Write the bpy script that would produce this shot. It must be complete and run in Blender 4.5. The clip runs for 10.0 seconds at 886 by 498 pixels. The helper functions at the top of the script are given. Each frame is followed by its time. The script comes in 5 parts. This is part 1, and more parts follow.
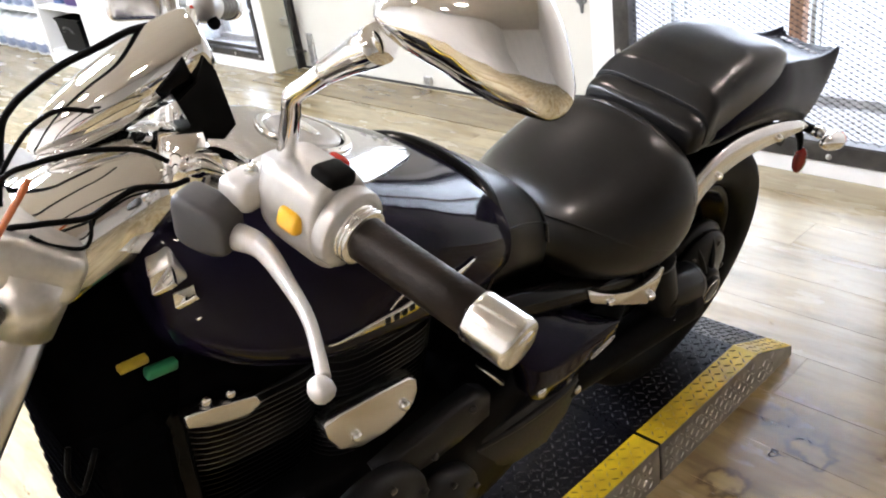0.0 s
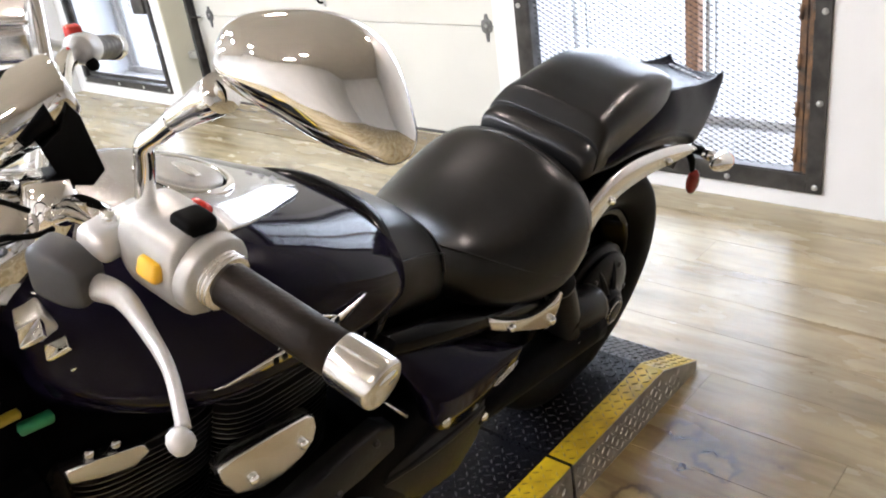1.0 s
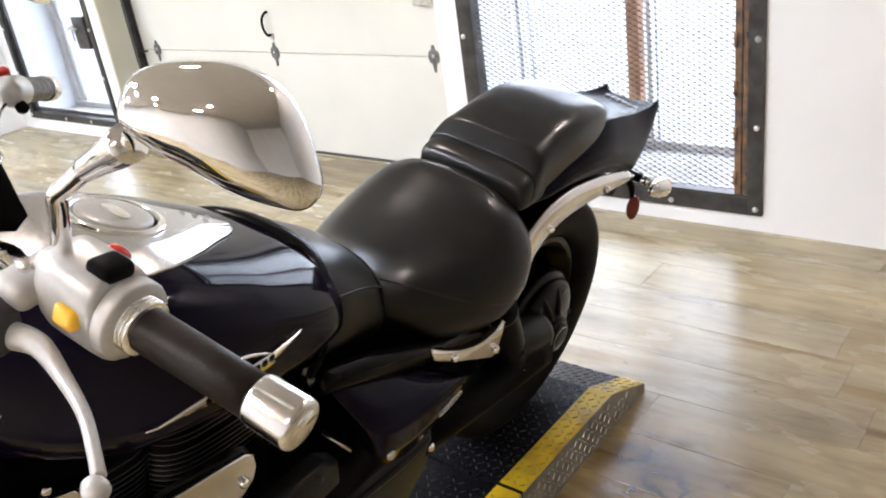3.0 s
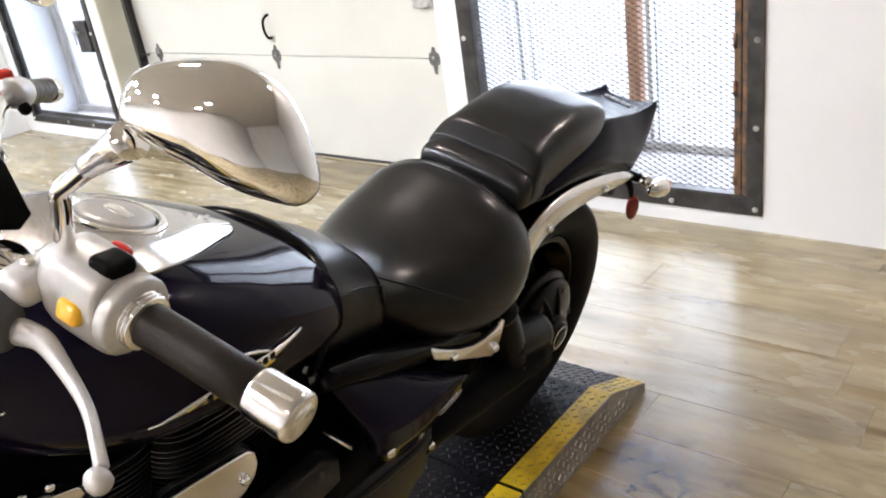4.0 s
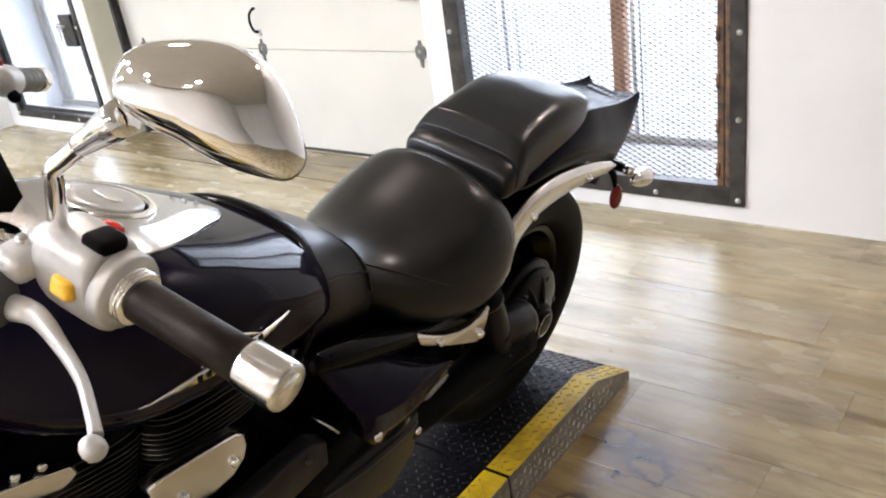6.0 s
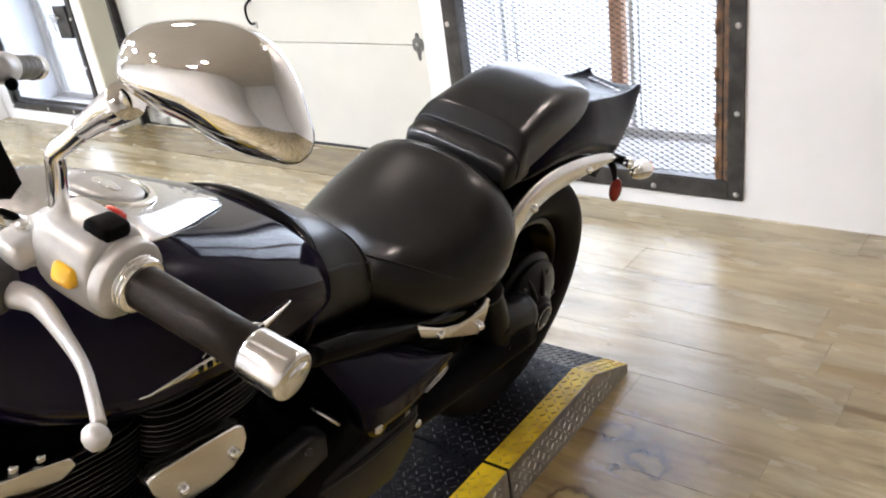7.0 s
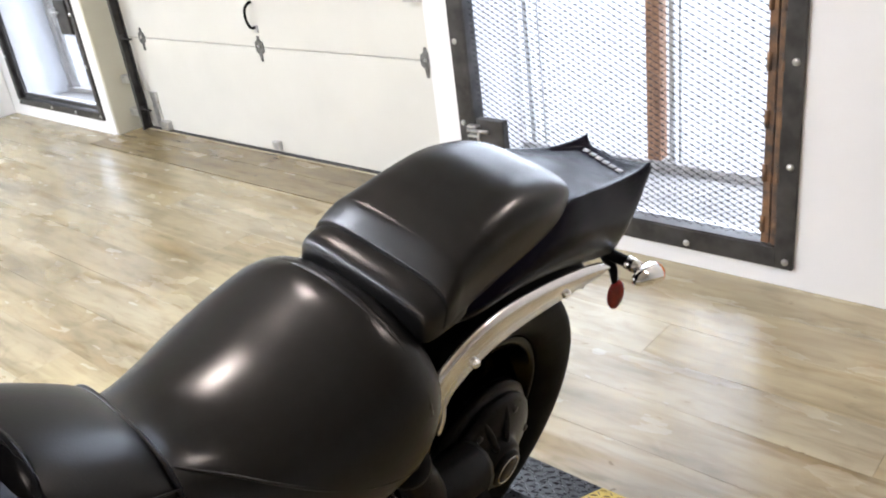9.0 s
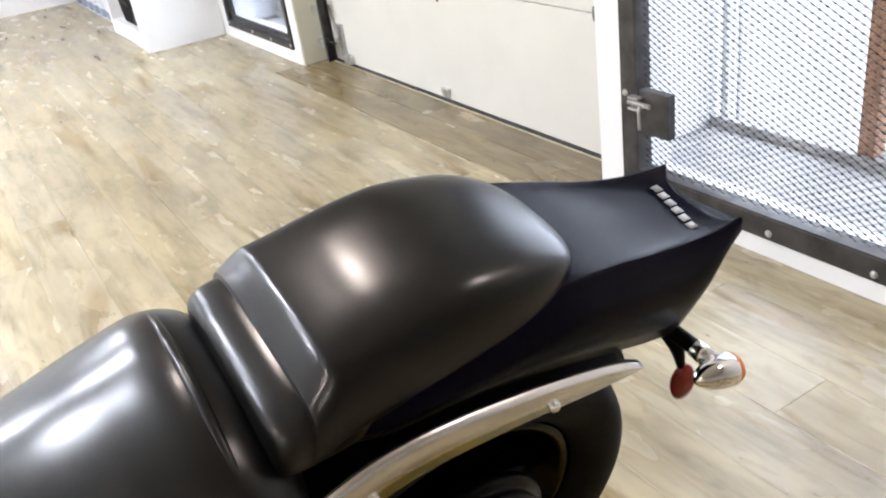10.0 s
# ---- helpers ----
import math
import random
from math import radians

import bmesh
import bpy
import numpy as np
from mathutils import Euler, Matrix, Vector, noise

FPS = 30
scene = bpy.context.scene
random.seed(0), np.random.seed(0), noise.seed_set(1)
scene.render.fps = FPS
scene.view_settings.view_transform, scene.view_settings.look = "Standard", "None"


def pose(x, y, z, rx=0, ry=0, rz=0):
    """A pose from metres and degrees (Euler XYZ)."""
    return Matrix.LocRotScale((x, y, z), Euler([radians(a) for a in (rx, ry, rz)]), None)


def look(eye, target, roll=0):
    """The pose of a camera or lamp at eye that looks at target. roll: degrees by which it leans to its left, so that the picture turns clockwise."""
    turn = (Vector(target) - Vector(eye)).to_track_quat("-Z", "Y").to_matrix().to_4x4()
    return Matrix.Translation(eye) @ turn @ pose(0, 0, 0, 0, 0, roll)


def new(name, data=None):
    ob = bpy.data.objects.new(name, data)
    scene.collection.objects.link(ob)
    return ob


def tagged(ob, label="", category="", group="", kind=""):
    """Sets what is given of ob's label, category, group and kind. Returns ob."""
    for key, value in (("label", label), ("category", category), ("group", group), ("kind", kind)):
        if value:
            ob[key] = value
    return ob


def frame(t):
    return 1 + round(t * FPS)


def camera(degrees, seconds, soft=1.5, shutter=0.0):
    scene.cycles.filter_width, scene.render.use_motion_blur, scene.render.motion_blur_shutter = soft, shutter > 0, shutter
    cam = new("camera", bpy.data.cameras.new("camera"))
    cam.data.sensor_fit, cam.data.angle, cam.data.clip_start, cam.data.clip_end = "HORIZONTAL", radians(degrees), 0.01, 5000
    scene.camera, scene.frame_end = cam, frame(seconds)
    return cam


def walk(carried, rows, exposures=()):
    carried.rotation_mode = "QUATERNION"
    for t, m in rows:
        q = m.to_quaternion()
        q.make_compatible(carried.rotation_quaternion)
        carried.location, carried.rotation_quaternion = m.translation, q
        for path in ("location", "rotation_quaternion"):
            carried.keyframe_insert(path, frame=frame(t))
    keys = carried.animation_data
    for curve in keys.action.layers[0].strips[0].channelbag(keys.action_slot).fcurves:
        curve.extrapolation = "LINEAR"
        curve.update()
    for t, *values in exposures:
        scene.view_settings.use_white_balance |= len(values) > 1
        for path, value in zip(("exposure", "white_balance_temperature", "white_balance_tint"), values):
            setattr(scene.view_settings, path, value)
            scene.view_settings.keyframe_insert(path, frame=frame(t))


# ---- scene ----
cam = camera(55.2, 10.0, soft=2.0)
EXPOSURES = [(0.0, 0.05, 6200, 16), (1.5, 0.0, 6200, 16), (7.5, -0.04, 6200, 16), (8.5, -0.10, 6200, 16), (10.0, -0.12, 6200, 16)]
PATH = [
    (0, (0.123, 0.091, 1.349), (1.265, 1.465, 0.451), -8.7),
    (0.5, (0.145, 0.074, 1.352), (1.386, 1.374, 0.474), -8.2),
    (1, (0.154, 0.058, 1.354), (1.44, 1.322, 0.487), -8.4),
    (1.5, (0.167, 0.04, 1.363), (1.514, 1.255, 0.52), -8.8),
    (2, (0.169, 0.034, 1.362), (1.53, 1.233, 0.519), -8.5),
    (2.5, (0.169, 0.031, 1.363), (1.538, 1.228, 0.532), -8.3),
    (4, (0.162, 0.018, 1.362), (1.533, 1.224, 0.545), -8.7),
    (4.5, (0.157, 0.011, 1.359), (1.527, 1.217, 0.539), -8.7),
    (5, (0.154, 0.009, 1.358), (1.524, 1.207, 0.529), -8.6),
    (6.5, (0.141, -0.003, 1.357), (1.529, 1.172, 0.525), -8.5),
    (7, (0.142, 0.012, 1.35), (1.528, 1.182, 0.507), -8.3),
    (7.5, (0.156, 0.039, 1.35), (1.501, 1.253, 0.503), -10.0),
    (7.7, (0.181, 0.049, 1.354), (1.515, 1.263, 0.491), -11.8),
    (8, (0.282, 0.036, 1.361), (1.583, 1.337, 0.576), -11.8),
    (8.2, (0.339, 0.024, 1.364), (1.627, 1.336, 0.578), -9.1),
    (8.5, (0.454, 0.049, 1.356), (1.698, 1.385, 0.538), -9.2),
    (8.8, (0.592, 0.126, 1.336), (1.865, 1.409, 0.479), -8.1),
    (9, (0.681, 0.175, 1.345), (1.978, 1.432, 0.487), -7.7),
    (9.2, (0.761, 0.198, 1.342), (2.026, 1.469, 0.455), -8.1),
    (9.5, (0.92, 0.191, 1.324), (1.994, 1.639, 0.457), -9.1),
    (9.8, (1.078, 0.197, 1.322), (2.034, 1.721, 0.448), -7.3),
    (10, (1.172, 0.235, 1.303), (2.013, 1.791, 0.37), -8.6),
]
walk(cam, [(t, look(eye, target, roll)) for t, eye, target, roll in PATH], EXPOSURES)

# ---- world and light ----
world = bpy.data.worlds.new("world")
scene.world = world
world.use_nodes = True
wn = world.node_tree.nodes
sky = wn.new("ShaderNodeTexSky")
sky.sky_type = "NISHITA"
sky.sun_disc = False
sky.sun_elevation, sky.sun_rotation = radians(40), radians(60)
wn["Background"].inputs["Strength"].default_value = 0.10
world.node_tree.links.new(sky.outputs["Color"], wn["Background"].inputs["Color"])

CEILING = 2.75
LAMP_POWER = 186.0
OUTSIDE_GLOW = 7.5


# ---- helpers of this scene ----
def part(name, bm, material, parent=None, label="", smooth=True):
    me = bpy.data.meshes.new(name)
    bmesh.ops.recalc_face_normals(bm, faces=bm.faces)
    bm.to_mesh(me)
    bm.free()
    if smooth:
        me.shade_smooth()
    if material is not None:
        me.materials.append(material)
    ob = new(name, me)
    if parent is not None:
        ob.parent = parent
    if label:
        tagged(ob, label)
    return ob


def thing(name, label, category, m=None, group="", kind=""):
    ob = new(name)
    ob.empty_display_size = 0.1
    if m is not None:
        ob.matrix_world = m
    return tagged(ob, label, category, group, kind)


def spline(points, n):
    """Points evenly in parameter along a Catmull-Rom curve through the given tuples."""
    p = np.array(points, float)
    p = np.vstack([2 * p[0] - p[1], p, 2 * p[-1] - p[-2]])
    out = []
    segs = len(p) - 3
    for k in range(n):
        s = k / (n - 1) * segs
        i = min(int(s), segs - 1)
        t = s - i
        a, b, c, d = p[i:i + 4]
        out.append(0.5 * (2 * b + (c - a) * t + (2 * a - 5 * b + 4 * c - d) * t * t + (3 * b - a - 3 * c + d) * t ** 3))
    return out


def skin(rings, caps=True, closed=True, bm=None):
    bm = bm or bmesh.new()
    vs = [[bm.verts.new(Vector(p)) for p in ring] for ring in rings]
    n = len(vs[0])
    for a, b in zip(vs, vs[1:]):
        for k in range(n if closed else n - 1):
            bm.faces.new((a[k], a[(k + 1) % n], b[(k + 1) % n], b[k]))
    if caps and closed:
        bm.faces.new(list(reversed(vs[0])))
        bm.faces.new(vs[-1])
    return bm


def oval(u, cv, cw, hw, up, down, n=28, e=2.3, lean=0.0, e_up=None):
    """One cross-section: half-width hw, up and down from its widest level, squareness e, lean shifts u with height."""
    ring = []
    for k in range(n):
        a = 2 * math.pi * k / n
        c, s = math.cos(a), math.sin(a)
        p = 2 / (e_up if e_up and s > 0 else e)
        v = math.copysign(abs(c) ** p, c) * hw
        w = math.copysign(abs(s) ** p, s) * (up if s > 0 else down)
        ring.append((u + lean * w, cv + v, cw + w))
    return ring


def body(stations, steps=30, n=32, e=2.3, lean=0.0, level=0.45, shift=None, e_up=None):
    """A loft along u. Stations: u, half-width, top, bottom."""
    rings = []
    for u, hw, top, bot in spline(stations, steps):
        cw = bot + level * (top - bot)
        cv = shift(u) if shift else 0.0
        rings.append(oval(u, cv, cw, max(hw, 0.002), max(top - cw, 0.001), max(cw - bot, 0.001), n, e, lean, e_up(u) if e_up else None))
    return skin(rings)


def tube(points, radius, n=12, steps=0, flat=1.0, bm=None):
    """A tube along a curve. radius: a number, or one for every point; flat squeezes it upright."""
    pts = [Vector(p) for p in points]
    rad = [radius] * len(pts) if isinstance(radius, (int, float)) else list(radius)
    if steps:
        mixed = spline([(*p, r) for p, r in zip(pts, rad)], steps)
        pts, rad = [Vector(q[:3]) for q in mixed], [max(float(q[3]), 0.0005) for q in mixed]
    rings = []
    side = None
    for k, p in enumerate(pts):
        d = (pts[min(k + 1, len(pts) - 1)] - pts[max(k - 1, 0)]).normalized()
        if side is None:
            side = d.orthogonal().normalized() if abs(d.z) > 0.9 else d.cross(Vector((0, 0, 1))).normalized()
        side = (side - d * side.dot(d)).normalized()
        up = side.cross(d)
        rings.append([p + rad[k] * (side * math.cos(2 * math.pi * j / n) + up * flat * math.sin(2 * math.pi * j / n)) for j in range(n)])
    return skin(rings, bm=bm)


def turned(profile, m=None, n=32, bm=None):
    """A lathe: profile of (radius, height) about local z."""
    m = m or Matrix()
    rings = [[m @ Vector((r * math.cos(2 * math.pi * k / n), r * math.sin(2 * math.pi * k / n), h)) for k in range(n)] for r, h in profile]
    return skin(rings, bm=bm)


def aim(origin, direction):
    """A matrix at origin whose z looks along direction."""
    return Matrix.Translation(origin) @ Vector(direction).to_track_quat("Z", "Y").to_matrix().to_4x4()


def block(lo, hi, bevel=0.0, bm=None, m=None, segs=2):
    bm = bm or bmesh.new()
    lo, hi = Vector(lo), Vector(hi)
    mm = Matrix.Translation((lo + hi) / 2) @ Matrix.Diagonal((*(hi - lo), 1))
    if m is not None:
        mm = m @ mm
    vs = bmesh.ops.create_cube(bm, size=1, matrix=mm)["verts"]
    if bevel:
        es = list({e for v in vs for e in v.link_edges})
        bmesh.ops.bevel(bm, geom=es, offset=bevel, segments=segs, affect="EDGES", profile=0.5)
    return bm


def plate(outline, thick, m, bevel=0.0, dome=0.0, smooth_steps=0, towards=(0, 0)):
    """A plate with a 2D outline in m's xy plane, thick along z; dome swells its front."""
    pts = [Vector(p) for p in outline]
    if smooth_steps:
        ring = list(outline)
        pts = [Vector(q) for q in spline(ring + [ring[0]], smooth_steps + 1)[:-1]]
    c = sum(pts, Vector((0, 0))) / len(pts) + Vector(towards)
    rings = []
    levels = [(1.0, 0.0), (1.0, thick - bevel)] if bevel else [(1.0, 0.0), (1.0, thick)]
    size = max((p - c).length for p in pts)
    if bevel:
        for k in range(1, 7):
            a = k / 6 * math.pi / 2
            levels.append((1 - bevel / size * (1 - math.cos(a)), thick - bevel + bevel * math.sin(a)))
    if dome:
        for k in range(1, 7):
            f = 1 - k / 6.3
            levels.append((levels[-1][0] * 0 + f * (1 - bevel / size), thick + dome * (1 - f * f)))
    for f, h in levels:
        rings.append([m @ Vector((c.x + (p.x - c.x) * f, c.y + (p.y - c.y) * f, h)) for p in pts])
    return skin(rings)


# ---- materials ----
def mat(name, color, rough=0.5, metal=0.0, vary=0.0, scale=8.0, bump=0.0, bump_scale=60.0, coat=0.0, rough_vary=0.0,
        second=None, spec=0.5, stretch=(1, 1, 1), coords="Object", coat_rough=0.04):
    """A surface with large and fine variation of its colour and gloss, and a fine relief."""
    m = bpy.data.materials.new(name)
    m.use_nodes = True
    nt = m.node_tree
    ns, ln = nt.nodes, nt.links
    b = ns["Principled BSDF"]
    b.inputs["Base Color"].default_value = (*color, 1)
    b.inputs["Roughness"].default_value = rough
    b.inputs["Metallic"].default_value = metal
    b.inputs["Specular IOR Level"].default_value = spec
    b.inputs["Coat Weight"].default_value = coat
    b.inputs["Coat Roughness"].default_value = coat_rough
    tc = ns.new("ShaderNodeTexCoord")
    mp = ns.new("ShaderNodeMapping")
    mp.inputs["Scale"].default_value = stretch
    ln.new(tc.outputs[coords], mp.inputs["Vector"])
    if vary or second:
        n1 = ns.new("ShaderNodeTexNoise")
        n1.inputs["Scale"].default_value, n1.inputs["Detail"].default_value = scale, 6
        ln.new(mp.outputs[0], n1.inputs["Vector"])
        ramp = ns.new("ShaderNodeValToRGB")
        lo = second or tuple(c * (1 - vary) for c in color)
        hi = color if second else tuple(min(1, c * (1 + vary)) for c in color)
        ramp.color_ramp.elements[0].position, ramp.color_ramp.elements[0].color = 0.35, (*lo, 1)
        ramp.color_ramp.elements[1].position, ramp.color_ramp.elements[1].color = 0.65, (*hi, 1)
        ln.new(n1.outputs["Fac"], ramp.inputs["Fac"])
        ln.new(ramp.outputs["Color"], b.inputs["Base Color"])
    if rough_vary:
        n2 = ns.new("ShaderNodeTexNoise")
        n2.inputs["Scale"].default_value, n2.inputs["Detail"].default_value = scale * 2.3, 5
        ln.new(mp.outputs[0], n2.inputs["Vector"])
        mr = ns.new("ShaderNodeMapRange")
        mr.inputs["From Min"].default_value, mr.inputs["From Max"].default_value = 0.3, 0.7
        mr.inputs["To Min"].default_value, mr.inputs["To Max"].default_value = max(0, rough - rough_vary), min(1, rough + rough_vary)
        ln.new(n2.outputs["Fac"], mr.inputs["Value"])
        ln.new(mr.outputs[0], b.inputs["Roughness"])
    if bump:
        n3 = ns.new("ShaderNodeTexNoise")
        n3.inputs["Scale"].default_value, n3.inputs["Detail"].default_value = bump_scale, 4
        ln.new(mp.outputs[0], n3.inputs["Vector"])
        bp = ns.new("ShaderNodeBump")
        bp.inputs["Strength"].default_value, bp.inputs["Distance"].default_value = bump, 0.002
        ln.new(n3.outputs["Fac"], bp.inputs["Height"])
        ln.new(bp.outputs[0], b.inputs["Normal"])
    return m


def glow(name, color, strength):
    m = bpy.data.materials.new(name)
    m.use_nodes = True
    b = m.node_tree.nodes["Principled BSDF"]
    b.inputs["Base Color"].default_value = (*color, 1)
    b.inputs["Emission Color"].default_value = (*color, 1)
    b.inputs["Emission Strength"].default_value = strength
    return m


PAINT = mat("paint_violet_black", (0.0058, 0.0046, 0.0135), 0.055, vary=0.25, scale=900, rough_vary=0.012, spec=0.11)
SATIN_PAINT = mat("tail_violet_black", (0.0034, 0.0029, 0.0085), 0.27, vary=0.25, scale=700, rough_vary=0.02, spec=0.05)
LEATHER = mat("seat_vinyl", (0.0050, 0.0048, 0.0048), 0.46, vary=0.12, scale=60, bump=0.14, bump_scale=420, spec=0.09, coat=0.6, coat_rough=0.21)
# worn vinyl: the shine comes and goes over the seat
lt = LEATHER.node_tree
lb = lt.nodes["Principled BSDF"]
wear = lt.nodes.new("ShaderNodeTexNoise")
wear.inputs["Scale"].default_value, wear.inputs["Detail"].default_value, wear.inputs["Distortion"].default_value = 9, 2, 0.0
lt.links.new(lt.nodes["Mapping"].outputs[0], wear.inputs["Vector"])
for socket, lo, hi in (("Coat Roughness", 0.185, 0.25), ("Coat Weight", 0.68, 0.54)):
    wear_range = lt.nodes.new("ShaderNodeMapRange")
    wear_range.inputs["From Min"].default_value, wear_range.inputs["From Max"].default_value = 0.25, 0.75
    wear_range.inputs["To Min"].default_value, wear_range.inputs["To Max"].default_value = lo, hi
    lt.links.new(wear.outputs["Fac"], wear_range.inputs["Value"])
    lt.links.new(wear_range.outputs[0], lb.inputs[socket])
NOSE_VINYL = mat("nose_vinyl", (0.0035, 0.0033, 0.0036), 0.3, vary=0.1, scale=60, bump=0.1, bump_scale=420, spec=0.34)
DRIVE = mat("drive_black", (0.0062, 0.0062, 0.0068), 0.3, vary=0.2, scale=90, bump=0.04, bump_scale=90, rough_vary=0.03, spec=0.13)
CHROME = mat("chrome", (0.93, 0.925, 0.915), 0.055, 1.0, vary=0.01, scale=8, rough_vary=0.008)
CAST = mat("cast_aluminium", (0.66, 0.65, 0.63), 0.34, 0.92, vary=0.06, scale=120, bump=0.45, bump_scale=90, rough_vary=0.02)
CAP_CHROME = mat("brushed_cap", (0.80, 0.79, 0.775), 0.2, 1.0, vary=0.01, scale=200)
SATIN = mat("satin_chrome", (0.84, 0.83, 0.815), 0.25, 1.0, vary=0.012, scale=200, rough_vary=0.012)
CONSOLE = mat("console_satin", (0.58, 0.575, 0.565), 0.24, 1.0, vary=0.02, scale=200)
CASE = mat("case_black", (0.011, 0.011, 0.012), 0.4, vary=0.15, scale=70, bump=0.15, bump_scale=160, rough_vary=0.04, spec=0.25)
SILVER = mat("silver_paint", (0.52, 0.515, 0.50), 0.34, 0.35, vary=0.04, scale=140, rough_vary=0.03, bump=0.05, bump_scale=300)
RUBBER = mat("rubber", (0.013, 0.009, 0.007), 0.4, spec=0.26, vary=0.25, scale=25, bump=0.3, bump_scale=250, rough_vary=0.1)
TYRE = mat("tyre_rubber", (0.006, 0.006, 0.006), 0.6, spec=0.1, vary=0.3, scale=20, bump=0.3, bump_scale=160)
BLACK = mat("black_plastic", (0.004, 0.004, 0.004), 0.45, spec=0.04, vary=0.15, scale=90, bump=0.1, bump_scale=200, rough_vary=0.02)
MATTE = mat("matte_black", (0.0022, 0.0022, 0.0024), 0.8, spec=0.0, vary=0.3, scale=40)
GLOSS_BLACK = mat("gloss_black", (0.003, 0.003, 0.0035), 0.16, vary=0.2, scale=25, coat=0.03, rough_vary=0.02, spec=0.07)
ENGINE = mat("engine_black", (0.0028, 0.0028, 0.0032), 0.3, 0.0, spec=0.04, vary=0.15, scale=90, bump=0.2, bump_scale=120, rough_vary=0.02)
GREY_RUBBER = mat("grey_rubber", (0.040, 0.040, 0.043), 0.46, vary=0.12, scale=30, bump=0.1, bump_scale=300)
AMBER = mat("amber_plastic", (0.85, 0.47, 0.015), 0.3, vary=0.08, scale=60, coat=0.4)
DULL_ORANGE = mat("dull_orange", (0.32, 0.08, 0.015), 0.3, vary=0.2, scale=80)
ORANGE_LENS = mat("orange_lens", (0.8, 0.2, 0.02), 0.15, vary=0.1, scale=80, coat=0.6)
DARK_RED = mat("dark_red_plastic", (0.20, 0.012, 0.008), 0.22, vary=0.15, scale=60, coat=0.4)
RED = mat("red_plastic", (0.5, 0.02, 0.012), 0.25, vary=0.15, scale=60, coat=0.5)
GREEN = mat("green_plastic", (0.02, 0.19, 0.08), 0.4, vary=0.1, scale=60)
YELLOW_WIRE = mat("yellow_plastic", (0.36, 0.27, 0.02), 0.4, vary=0.1, scale=60)
WALL = mat("white_wall", (0.79, 0.787, 0.785), 0.6, vary=0.035, scale=1.8, bump=0.12, bump_scale=90, rough_vary=0.1)
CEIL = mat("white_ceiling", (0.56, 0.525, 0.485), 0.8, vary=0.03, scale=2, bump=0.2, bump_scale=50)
DOOR_WHITE = mat("door_cream", (0.63, 0.62, 0.565), 0.45, vary=0.03, scale=2.5, bump=0.12, bump_scale=160, rough_vary=0.08)
STEEL = mat("dark_steel", (0.055, 0.052, 0.05), 0.42, 0.6, vary=0.35, scale=14, bump=0.15, bump_scale=120, rough_vary=0.04)
RUST = mat("rusted_steel", (0.22, 0.12, 0.06), 0.7, 0.2, scale=22, second=(0.07, 0.055, 0.045), bump=0.4, bump_scale=140)
WOOD_TRIM = mat("pale_threshold", (0.42, 0.36, 0.25), 0.6, vary=0.15, scale=12)
HINGE_STEEL = mat("dull_zinc", (0.16, 0.16, 0.155), 0.5, 0.7, vary=0.3, scale=40, rough_vary=0.1)
GALV = mat("galvanised", (0.55, 0.55, 0.54), 0.35, 0.9, vary=0.15, scale=35, rough_vary=0.1)
MESH_WIRE = mat("mesh_wire", (0.018, 0.017, 0.017), 0.6, 0.0, spec=0.2, vary=0.3, scale=30)
# white reveal with the cream door's bounce light put into its colour
REVEAL_BOUNCE = mat("reveal_bounce_tint", (0.60, 0.58, 0.47), 0.5, vary=0.05, scale=3, bump=0.12, bump_scale=90)
SHELF = mat("white_melamine", (0.78, 0.78, 0.77), 0.35, vary=0.02, scale=4, rough_vary=0.06)
BAY = mat("bay_paint", (0.74, 0.77, 0.82), 0.7, vary=0.05, scale=3, bump=0.1, bump_scale=60)
CONCRETE = mat("grey_concrete", (0.42, 0.41, 0.40), 0.8, vary=0.15, scale=9, bump=0.3, bump_scale=70)
WOOD_POST = mat("brown_timber", (0.30, 0.16, 0.09), 0.6, vary=0.25, scale=12, stretch=(6, 6, 0.6), bump=0.3, bump_scale=40)
YELLOW = mat("yellow_paint", (0.64, 0.44, 0.008), 0.4, scale=14, spec=0.3, second=(0.40, 0.27, 0.012), bump=0.2, bump_scale=120, rough_vary=0.03)
TREAD = mat("black_tread_plate", (0.0045, 0.0045, 0.006), 0.30, 0.0, spec=0.11, vary=0.25, scale=60, bump=0.15, bump_scale=120, rough_vary=0.05)
LOZENGE = mat("worn_tread", (0.03, 0.03, 0.034), 0.28, 0.4, vary=0.5, scale=30, rough_vary=0.08)
YELLOW_WORN = mat("worn_yellow_tread", (0.40, 0.28, 0.02), 0.4, scale=26, second=(0.16, 0.12, 0.03), rough_vary=0.1)
ALU = mat("tread_aluminium", (0.36, 0.35, 0.34), 0.38, 0.85, vary=0.2, scale=25, bump=0.15, bump_scale=120, rough_vary=0.1)
SEAL = mat("rubber_seal", (0.03, 0.03, 0.03), 0.6, vary=0.3, scale=20)
PALE = mat("pale_plastic", (0.7, 0.72, 0.74), 0.4, vary=0.08, scale=20)
BLUE = mat("blue_plastic", (0.08, 0.13, 0.28), 0.4, vary=0.2, scale=20)
PURPLE = mat("purple_cloth", (0.06, 0.035, 0.12), 0.7, vary=0.4, scale=18)
GREY_BAR = mat("pale_lettering", (0.32, 0.32, 0.33), 0.4, 0.3, vary=0.05, scale=60)
LAMP = glow("lamp_diffuser", (0.91, 0.965, 1.0), LAMP_POWER)
SPOT = glow("downlight_glass", (1.0, 0.87, 0.74), 190.0)
OUTSIDE = glow("bright_outdoors", (0.84, 0.92, 1.0), OUTSIDE_GLOW)


